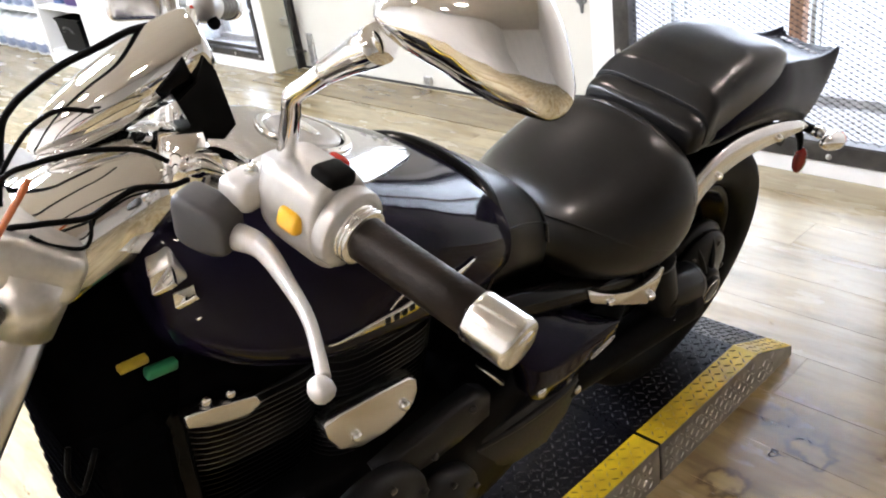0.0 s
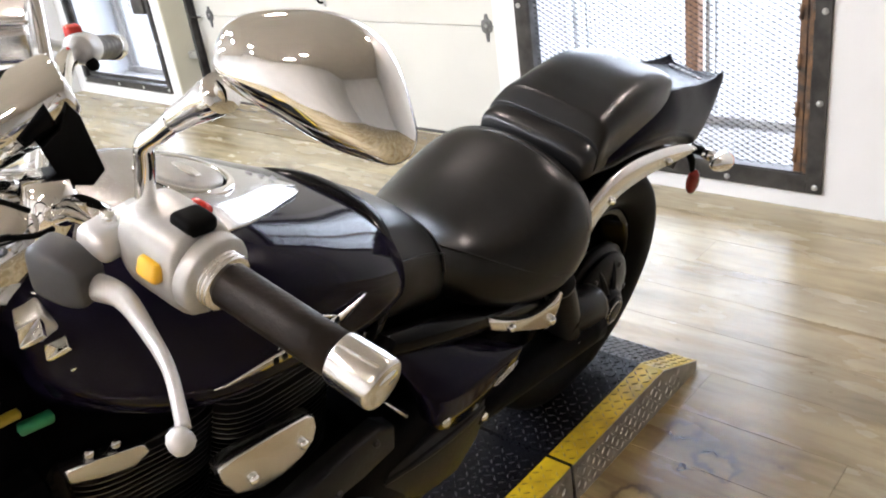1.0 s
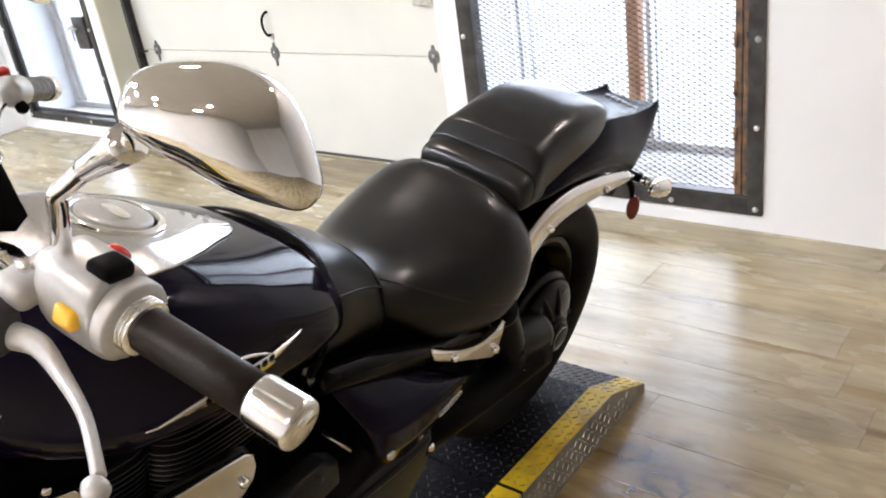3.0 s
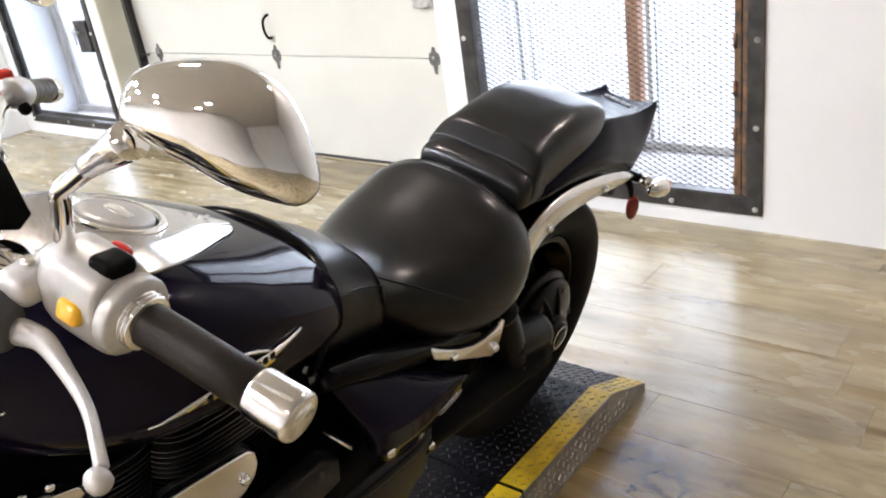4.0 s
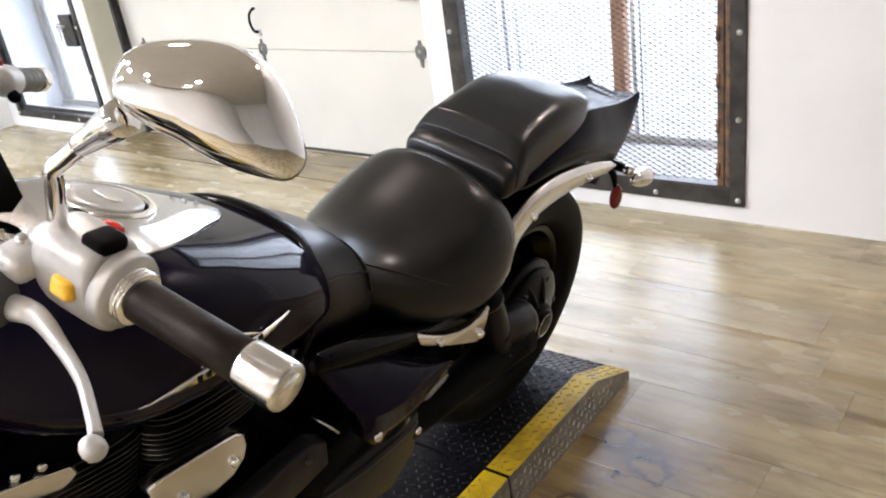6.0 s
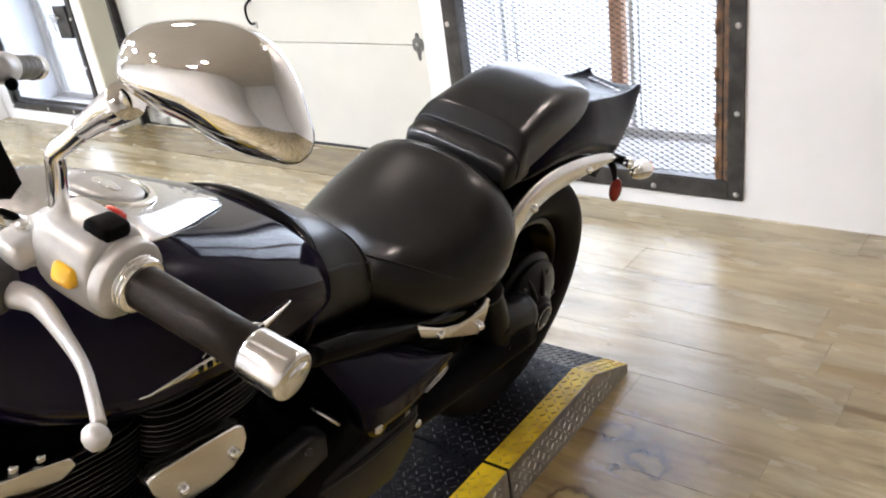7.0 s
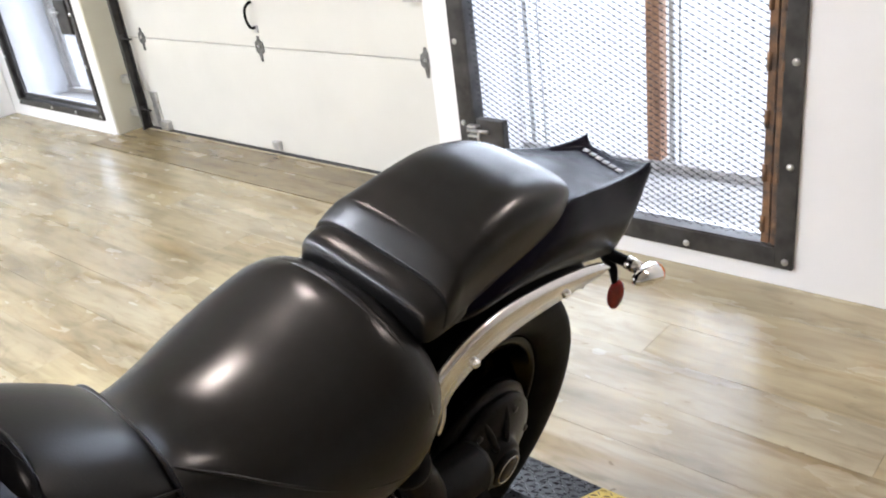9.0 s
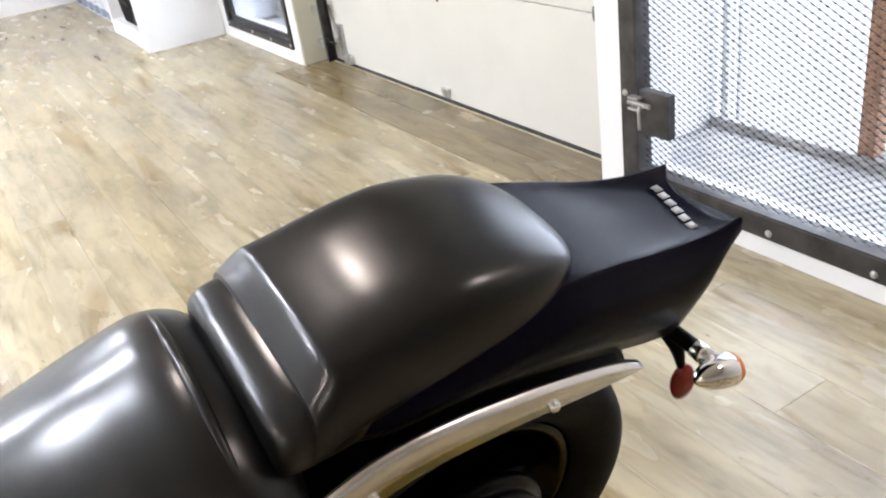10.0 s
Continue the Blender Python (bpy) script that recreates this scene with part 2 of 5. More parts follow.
def glass(name):
    m = bpy.data.materials.new(name)
    m.use_nodes = True
    b = m.node_tree.nodes["Principled BSDF"]
    b.inputs["Base Color"].default_value = (0.97, 0.98, 0.98, 1)
    b.inputs["Transmission Weight"].default_value = 1.0
    b.inputs["Roughness"].default_value = 0.0
    b.inputs["IOR"].default_value = 1.1
    return m


GLASS = glass("window_glass")


def planks(name, tones):
    """Weathered oak boards: long grain, grey wash, knots; every board its own tone and its own stretch of grain."""
    m = bpy.data.materials.new(name)
    m.use_nodes = True
    nt = m.node_tree
    ns, ln = nt.nodes, nt.links
    b = ns["Principled BSDF"]
    geo = ns.new("ShaderNodeNewGeometry")
    info = ns.new("ShaderNodeObjectInfo")
    wide = ns.new("ShaderNodeVectorMath")
    wide.operation = "SCALE"
    wide.inputs[0].default_value = (31.0, 17.0, 9.0)
    ln.new(info.outputs["Random"], wide.inputs["Scale"])
    add = ns.new("ShaderNodeVectorMath")
    ln.new(geo.outputs["Position"], add.inputs[0])
    ln.new(wide.outputs[0], add.inputs[1])

    def noise_at(scale, stretch, detail=6, distort=0.0, across=False):
        mp = ns.new("ShaderNodeMapping")
        mp.inputs["Scale"].default_value = stretch
        ln.new(geo.outputs["Position"] if across else add.outputs[0], mp.inputs["Vector"])
        n = ns.new("ShaderNodeTexNoise")
        n.inputs["Scale"].default_value, n.inputs["Detail"].default_value, n.inputs["Distortion"].default_value = scale, detail, distort
        ln.new(mp.outputs[0], n.inputs["Vector"])
        return n.outputs["Fac"]

    def ramp(src, stops):
        r = ns.new("ShaderNodeValToRGB")
        el = r.color_ramp.elements
        while len(el) < len(stops):
            el.new(0.5)
        for e, (p, c) in zip(el, stops):
            e.position, e.color = p, (*c, 1)
        ln.new(src, r.inputs["Fac"])
        return r.outputs["Color"]

    def mix(kind, fac, a, c):
        x = ns.new("ShaderNodeMix")
        x.data_type, x.blend_type = "RGBA", kind
        if isinstance(fac, float):
            x.inputs["Factor"].default_value = fac
        else:
            ln.new(fac, x.inputs["Factor"])
        ln.new(a, x.inputs["A"])
        ln.new(c, x.inputs["B"])
        return x.outputs["Result"]

    tone = ramp(info.outputs["Random"], tones)
    large = ramp(noise_at(3.2, (1, 0.35, 1), 5, 0.6, True), [(0.30, (0.74, 0.72, 0.70)), (0.45, (0.94, 0.92, 0.90)), (0.58, (1.03, 1.02, 1.0)), (0.72, (1.12, 1.11, 1.08))])
    grain = ramp(noise_at(26, (1, 0.07, 1), 8, 0.4), [(0.3, (0.74, 0.72, 0.69)), (0.5, (1.0, 1.0, 1.0)), (0.7, (1.08, 1.06, 1.04))])
    streak = ramp(noise_at(7, (1, 0.12, 1), 4, 1.2), [(0.33, (0.66, 0.58, 0.46)), (0.46, (1, 1, 1)), (1.0, (1, 1, 1))])
    patch = ramp(noise_at(11, (1, 0.22, 1), 3, 0.8, True), [(0.32, (0.74, 0.72, 0.69)), (0.48, (0.98, 0.98, 0.97)), (0.68, (1.09, 1.08, 1.07))])
    col = mix("MULTIPLY", 1.0, mix("MULTIPLY", 0.8, mix("MULTIPLY", 0.9, tone, large), grain), streak)
    col = mix("MULTIPLY", 0.9, col, patch)
    fleck = ramp(noise_at(48, (1, 0.45, 1), 2, 0.3), [(0.22, (0.55, 0.48, 0.4)), (0.28, (1, 1, 1)), (1.0, (1, 1, 1))])
    smoky = ramp(noise_at(16, (1, 0.3, 1), 5, 1.8), [(0.34, (0.66, 0.62, 0.57)), (0.5, (1, 1, 1)), (1.0, (1.05, 1.04, 1.0))])
    col = mix("MULTIPLY", 1.0, mix("MULTIPLY", 0.5, col, smoky), fleck)
    warp = ns.new("ShaderNodeTexNoise")
    warp.inputs["Scale"].default_value, warp.inputs["Detail"].default_value = 17, 4
    ln.new(geo.outputs["Position"], warp.inputs["Vector"])

    def shifted(src, amount):
        s = ns.new("ShaderNodeVectorMath")
        s.operation = "MULTIPLY_ADD"
        ln.new(warp.outputs["Color"], s.inputs[0])
        s.inputs[1].default_value = (amount, amount, 0)
        ln.new(src, s.inputs[2])
        return s.outputs[0]

    knot_map = ns.new("ShaderNodeMapping")
    knot_map.inputs["Scale"].default_value = (3.0, 1.3, 1)
    ln.new(shifted(add.outputs[0], 0.05), knot_map.inputs["Vector"])
    vor = ns.new("ShaderNodeTexVoronoi")
    vor.inputs["Scale"].default_value = 1.1
    ln.new(knot_map.outputs[0], vor.inputs["Vector"])
    knot = ramp(vor.outputs["Distance"], [(0.0, (0.2, 0.13, 0.08)), (0.022, (0.35, 0.26, 0.17)), (0.045, (1, 1, 1)), (0.09, (0.75, 0.7, 0.62)), (0.14, (1, 1, 1))])
    col = mix("MULTIPLY", 0.85, col, knot)
    # two large burrs and a check in the boards beside the ramp
    for (bx, by), stretch in (((1.668, 0.822), (0.9, 0.66, 1)), ((1.600, 0.712), (0.78, 0.68, 1)), ((1.40, 0.81), (0.8, 0.7, 1)), ((1.545, 0.760), (5.5, 0.55, 1))):
        at = ns.new("ShaderNodeVectorMath")
        at.operation = "SUBTRACT"
        ln.new(shifted(geo.outputs["Position"], 0.10), at.inputs[0])
        at.inputs[1].default_value = (bx + 0.05, by + 0.05, 0)
        flat = ns.new("ShaderNodeVectorMath")
        flat.operation = "MULTIPLY"
        flat.inputs[1].default_value = stretch
        ln.new(at.outputs[0], flat.inputs[0])
        far = ns.new("ShaderNodeVectorMath")
        far.operation = "LENGTH"
        ln.new(flat.outputs[0], far.inputs[0])
        if stretch[0] > 2:
            ring = [(0.0, (0.12, 0.09, 0.06)), (0.010, (0.2, 0.15, 0.1)), (0.025, (1, 1, 1))]
        else:
            ring = [(0.0, (0.74, 0.66, 0.50)), (0.021, (0.66, 0.56, 0.38)), (0.025, (0.20, 0.15, 0.09)), (0.030, (0.22, 0.16, 0.10)), (0.037, (0.55, 0.46, 0.32)), (0.07, (0.72, 0.64, 0.47)), (0.14, (0.92, 0.87, 0.75)), (0.24, (1, 1, 1))]
        col = mix("MULTIPLY", 1.0, col, ramp(far.outputs["Value"], ring))
    ln.new(col, b.inputs["Base Color"])
    rr = ns.new("ShaderNodeMapRange")
    rr.inputs["To Min"].default_value, rr.inputs["To Max"].default_value = 0.235, 0.30
    ln.new(noise_at(9, (1, 0.3, 1)), rr.inputs["Value"])
    ln.new(rr.outputs[0], b.inputs["Roughness"])
    b.inputs["Specular IOR Level"].default_value = 0.6
    bp = ns.new("ShaderNodeBump")
    bp.inputs["Strength"].default_value, bp.inputs["Distance"].default_value = 0.12, 0.002
    ln.new(noise_at(40, (1, 0.1, 1)), bp.inputs["Height"])
    ln.new(bp.outputs[0], b.inputs["Normal"])
    return m


PLANK = planks("oak_planks", [(0.0, (0.375, 0.322, 0.200)), (0.25, (0.398, 0.352, 0.236)), (0.5, (0.372, 0.315, 0.191)), (0.75, (0.390, 0.348, 0.244)), (1.0, (0.355, 0.298, 0.182))])
PLANK_DARK = planks("dark_strip_planks", [(0.0, (0.195, 0.150, 0.076)), (0.5, (0.215, 0.170, 0.090)), (1.0, (0.203, 0.158, 0.081))])

# ---- the room ----
WX = 3.0            # inner face of the wall with the openings
BACK_X, Y0, Y1 = -2.6, -5.0, 9.6
CAGE = (0.985, 2.225, 0.075, 2.15)   # y from, y to, z from, z to
DOORWAY = (2.36, 5.0, 0.0, 2.25)
WINDOW = (5.105, 6.25, 0.095, 2.15)


def structure(name, bm, material, label, category="wall", smooth=False):
    return tagged(part(name, bm, material, smooth=smooth), label, category, kind="structure")


bm = bmesh.new()
for lo, hi in (((WX, Y0, 0), (3.2, CAGE[0], CEILING)), ((WX, CAGE[0], 0), (3.2, CAGE[1], CAGE[2])), ((WX, CAGE[0], CAGE[3]), (3.2, CAGE[1], CEILING)),
               ((WX, CAGE[1], 0), (3.2, DOORWAY[0], CEILING)), ((WX, DOORWAY[0], DOORWAY[3]), (3.2, DOORWAY[1], CEILING)),
               ((WX, DOORWAY[1], 0), (3.2, WINDOW[0], CEILING)), ((WX, WINDOW[0], 0), (3.2, WINDOW[1], WINDOW[2])),
               ((WX, WINDOW[0], WINDOW[3]), (3.2, WINDOW[1], CEILING)), ((WX, WINDOW[1], 0), (3.2, Y1, CEILING))):
    block(lo, hi, bm=bm)
structure("wall_east", bm, WALL, "white painted wall with a caged window, a garage doorway and a second window")
structure("wall_west", block((BACK_X - 0.15, Y0, 0), (BACK_X, Y1, CEILING)), WALL, "plain white painted wall behind the motorcycle")
structure("wall_south", block((BACK_X - 0.15, Y0 - 0.15, 0), (3.2, Y0, CEILING)), WALL, "plain white painted end wall")
structure("wall_north", block((BACK_X - 0.15, Y1, 0), (3.2, Y1 + 0.15, CEILING)), WALL, "plain white painted far end wall")
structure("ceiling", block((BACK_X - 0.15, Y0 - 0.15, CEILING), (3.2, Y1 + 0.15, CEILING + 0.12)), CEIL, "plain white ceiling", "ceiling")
floor = structure("floor", block((BACK_X - 0.15, Y0 - 0.15, -0.15), (3.2, Y1 + 0.15, -0.006)), SEAL, "glossy weathered oak plank floor", "floor")


# ---- ceiling lamps ----
def ceiling_lamp(x, y):
    lamp = thing("ceiling_light", "round white flush ceiling light, switched on", "ceiling light", pose(x, y, CEILING), group="ceiling lights")
    part("rim", turned([(0.20, 0.0), (0.20, -0.035), (0.185, -0.04), (0.185, -0.012)], n=40), SHELF, lamp)
    part("diffuser", turned([(0.184, -0.006), (0.184, -0.028), (0.11, -0.038), (0.002, -0.041)], n=40), LAMP, lamp)


for lx, ly in ((-0.1, 2.4), (-0.95, 2.3), (-1.4, 4.4), (-1.4, 6.6), (-1.4, 8.4), (0.2, 3.4), (0.2, 5.2), (0.2, 6.8), (0.2, 8.4)):
    ceiling_lamp(lx, ly)


def downlight(x, y):
    lamp = thing("downlight", "round warm ceiling downlight, switched on", "downlight", pose(x, y, CEILING), group="downlights")
    part("ring", turned([(0.125, 0.0), (0.122, -0.012), (0.104, -0.014), (0.100, -0.004)], n=28), CHROME, lamp)
    part("lens", turned([(0.099, -0.002), (0.08, -0.007), (0.001, -0.008)], n=28), SPOT, lamp)


for lx, ly in ((-1.1, -0.6), (1.42, 1.75), (2.75, 0.1), (-1.1, 0.9), (-1.9, -0.6), (-1.9, 0.9)):
    downlight(lx, ly)


# ---- steel mesh gates in the wall openings ----
def mesh_panel(y0, y1, z0, z1, x, pitch_y=0.040, pitch_z=0.021, w=0.00075, bond=0.00075):
    """Expanded metal: two families of slanted strands, crossing in diamonds."""
    bm = bmesh.new()
    slope = pitch_z / pitch_y
    height, width = z1 - z0, y1 - y0
    for sign in (1, -1):
        k = -int(width * slope / pitch_z) - 2
        while k * pitch_z < height + width * slope:
            # strand z = z0 + k pitch + sign slope (y - start)
            b = k * pitch_z
            ya, yb = 0.0, width
            za, zb = (b, b + slope * width) if sign > 0 else (b + slope * width, b)
            def clip(yq, zq, yr, zr):
                t0, t1 = 0.0, 1.0
                dz = zr - zq
                for lim, low in ((0.0, True), (height, False)):
                    t = (lim - zq) / dz
                    if (dz > 0) == low:
                        t0 = max(t0, t)
                    else:
                        t1 = min(t1, t)
                return t0, t1
            t0, t1 = clip(ya, za, yb, zb)
            if t1 - t0 > 0.002:
                p = Vector((x, y0 + ya + (yb - ya) * t0, z0 + za + (zb - za) * t0))
                q = Vector((x, y0 + ya + (yb - ya) * t1, z0 + za + (zb - za) * t1))
                off = 0.0009 * sign
                n = Vector((0, -(q - p).z, (q - p).y)).normalized() * w
                d = Vector((0.0012, 0, 0))
                o = Vector((off, 0, 0))
                c = [p - n - d + o, p + n - d + o, p + n + d + o, p - n + d + o, q - n - d + o, q + n - d + o, q + n + d + o, q - n + d + o]
                vs = [bm.verts.new(v) for v in c]
                for f in ((0, 1, 2, 3), (7, 6, 5, 4), (0, 4, 5, 1), (1, 5, 6, 2), (2, 6, 7, 3), (3, 7, 4, 0)):
                    bm.faces.new([vs[i] for i in f])
            k += 1
    # the wider bonds where the strands meet
    j = 0
    while j * pitch_z / 2 < height:
        i = 0
        while (i + 0.5 * (j % 2)) * pitch_y < width:
            c = Vector((x, y0 + (i + 0.5 * (j % 2)) * pitch_y, z0 + j * pitch_z / 2))
            i += 1
            if not (y0 + 0.004 < c.y < y0 + width - 0.004 and z0 + 0.002 < c.z < z0 + height - 0.002):
                continue
            vs = [bm.verts.new(c + Vector(d)) for d in ((-0.0022, 0, 2.1 * bond), (-0.0022, 4.8 * bond, 0), (-0.0022, 0, -2.1 * bond), (-0.0022, -4.8 * bond, 0), (0.0022, 0, 2.1 * bond), (0.0022, 4.8 * bond, 0), (0.0022, 0, -2.1 * bond), (0.0022, -4.8 * bond, 0))]
            for f in ((0, 1, 2, 3), (7, 6, 5, 4), (0, 4, 5, 1), (1, 5, 6, 2), (2, 6, 7, 3), (3, 7, 4, 0)):
                bm.faces.new([vs[q] for q in f])
        j += 1
    return bm


def bolt(parent, x, y, z, normal=(-1, 0, 0), r=0.011, material=None, name="bolt"):
    m = aim((x, y, z), normal)
    return part(name, turned([(r, 0.0), (r, 0.003), (r * 0.75, 0.006), (r * 0.35, 0.008), (r * 0.05, 0.008)], m, 10), material or GALV, parent)


def mesh_gate(name, label, y0, y1, z0, z1, latch_y, latch_z, hinge_side, f=0.058, double=False, strand=0.0007, f_low=0.043, bond=0.00075):
    gate = thing(name, label, "security gate", kind="structure")
    d = 0.014
    if double:
        g0, g1 = f + 0.016, f + 0.040
        for a, b, c, e in ((y0 + g0, y0 + g1, z0 + g0, z1 - g0), (y1 - g1, y1 - g0, z0 + g0, z1 - g0), (y0 + g1, y1 - g1, z0 + g0, z0 + g1), (y0 + g1, y1 - g1, z1 - g1, z1 - g0)):
            part("inner_bar", block((WX + 0.01, a, c), (WX + 0.03, b, e), 0.002), STEEL, gate, smooth=False)
    bars = ((y0 - 0.01, y0 + f_low, z0 - 0.01, z1), (y1 - f, y1 + 0.01, z0 - 0.01, z1), (y0 + f_low, y1 - f, z0 - 0.01, z0 + f), (y0 + f_low, y1 - f, z1 - f, z1 + 0.01))
    for a, b, c, e in bars:
        part("frame_bar", block((WX - d, a, c), (WX + 0.004, b, e), 0.002), STEEL, gate, smooth=False)
    # inner angle of the frame
    for a, b, c, e in ((y0 + f_low, y0 + f_low + 0.003, z0 + f, z1 - f), (y1 - f - 0.006, y1 - f, z0 + f, z1 - f), (y0 + f, y1 - f, z0 + f, z0 + f + 0.006)):
        part("frame_lip", block((WX - d + 0.002, a, c), (WX + 0.045, b, e)), STEEL, gate, smooth=False)
    n = 0
    for z in np.arange(z0 + 0.015, z1, 0.3048):
        for y in (y0 + 0.012, y1 - 0.012):
            bolt(gate, WX - d, y, float(z))
    for y in np.arange(y0 + 0.33, y1 - 0.2, 0.325):
        bolt(gate, WX - d, float(y), z0 + 0.012)
    net = part("mesh", mesh_panel(y0 + f_low + 0.004, y1 - f - 0.004, z0 + f + 0.004, z1 - f - 0.004, WX + 0.02, w=strand, bond=bond), MESH_WIRE, gate, "expanded steel mesh of small diamonds", smooth=False)
    if double:
        hinge_side = ""
    # rust-stained hinge bars with a slit of daylight between them
    side = 1 if hinge_side == "low" else -1
    edge = y0 + f_low if side > 0 else y1 - f_low
    for a, b in ((0.003, 0.021), (0.026, 0.050)) if hinge_side else ():
        lo, hi = sorted((edge + side * a, edge + side * b))
        part("hinge_bar", block((WX - 0.004, lo, z0 + f), (WX + 0.016, hi, z1 - f), 0.002), RUST, gate, "rust-stained flat hinge bar", smooth=False)
    for z in np.arange(z0 + 0.10, z1 - 0.1, 0.165) if hinge_side else ():
        for a in (0.004, 0.046):
            part("hinge", tube([(WX - 0.006, edge + side * a, float(z)), (WX - 0.006, edge + side * a, float(z) + 0.05)], 0.0075, 8), RUST, gate, "rusty hinge knuckle")
    # latch plate with a slide bolt
    a, b = latch_y
    c, e = latch_z
    plate_ob = part("latch_plate", block((WX - 0.012, a, c), (WX + 0.02, b, e), 0.003), STEEL, gate, "dark steel latch plate", smooth=False)
    yb = b + 0.012
    zm = (c + e) / 2 + 0.03
    part("latch_bolt", tube([(WX - 0.026, yb - 0.075, zm), (WX - 0.026, yb + 0.02, zm)], 0.008, 10), GALV, plate_ob)
    part("latch_handle", tube([(WX - 0.028, yb - 0.04, zm), (WX - 0.045, yb - 0.045, zm - 0.01), (WX - 0.045, yb - 0.047, zm - 0.075)], 0.005, 8, 10), GALV, plate_ob)
    for zz in (zm - 0.022, zm + 0.014):
        part("latch_guide", block((WX - 0.036, yb - 0.03, zz), (WX - 0.012, yb + 0.015, zz + 0.008), 0.001), GALV, plate_ob, smooth=False)
    return gate


mesh_gate("window_1", "dark steel gate of expanded mesh over a tall bright window", *CAGE, (2.03, 2.155), (0.27, 0.415), "low", strand=0.00050, bond=0.0011)
mesh_gate("window_2", "dark steel framed mesh gate over a bright window", *WINDOW, (5.165, 5.30), (0.60, 0.80), "low", 0.026, True, 0.0001, 0.026, 0.00012)


# ---- the glazed bay behind the gates, and the outdoors ----
structure("bay_floor", block((3.2, 0.6, -0.05), (3.66, 6.6, 0.065)), CONCRETE, "grey concrete ledge in the window bay", "ledge")
bm = bmesh.new()
for lo, hi in (((3.26, 4.9, 0.066), (3.44, 5.0, 2.3)), ((3.2, 6.3, 0.066), (3.44, 6.5, 2.3))):
    block(lo, hi, bm=bm)
structure("bay_wall_far", bm, BAY, "pale blue-grey side walls of the far window bay")
bm = bmesh.new()
for lo, hi in (((3.2, 0.78, 0.066), (3.6, 0.96, 2.3)), ((3.2, 2.39, 0.066), (3.6, 2.5, 2.3))):
    block(lo, hi, bm=bm)
structure("bay_wall_near", bm, WALL, "white side walls of the near window bay")
structure("bay_ceiling", block((3.2, 0.6, 2.3), (3.66, 6.6, 2.4)), WALL, "white head of the window bays", "ceiling")


def glazing(name, y0, y1, posts, x=3.613):
    win = thing(name, "tall storefront glazing with a brown timber post and grey steel bars", "window", kind="structure")
    part("sill", block((x - 0.043, y0, 0.066), (x + 0.047, y1, 0.10), 0.004), CONCRETE, win, smooth=False)
    for y, w, m, lab in posts:
        depth = 0.03 if w > 0.045 else 0.009
        part("mullion", block((x - depth, y - w / 2, 0.10), (x + depth, y + w / 2, 2.3), 0.003), m, win, lab, smooth=False)
    pane = part("pane", block((x - 0.003, y0, 0.10), (x + 0.003, y1, 2.3)), GLASS, win, smooth=False)
    pane.visible_shadow = False


glazing("window_3", 0.96, 2.39, ((2.355, 0.022, GALV, "pale steel bar"), (2.29, 0.008, GALV, "pale steel bar"), (1.75, 0.058, WOOD_POST, "brown timber post"), (1.685, 0.02, GALV, "pale steel bar"), (1.65, 0.008, GALV, "pale steel bar")))
glazing("window_4", 5.0, 6.3, ((6.262, 0.06, CONCRETE, "grey corner post"), (6.215, 0.012, GALV, "pale steel bar"), (6.19, 0.010, GALV, "pale steel bar")), 3.40)
structure("ground", block((3.66, -60, -0.3), (60, 80, 0.0)), CONCRETE, "pale concrete ground outdoors", "ground")
structure("backdrop", block((9.0, -40, 0.0), (9.1, 60, 15.0)), OUTSIDE, "bright overexposed outdoors", "backdrop")


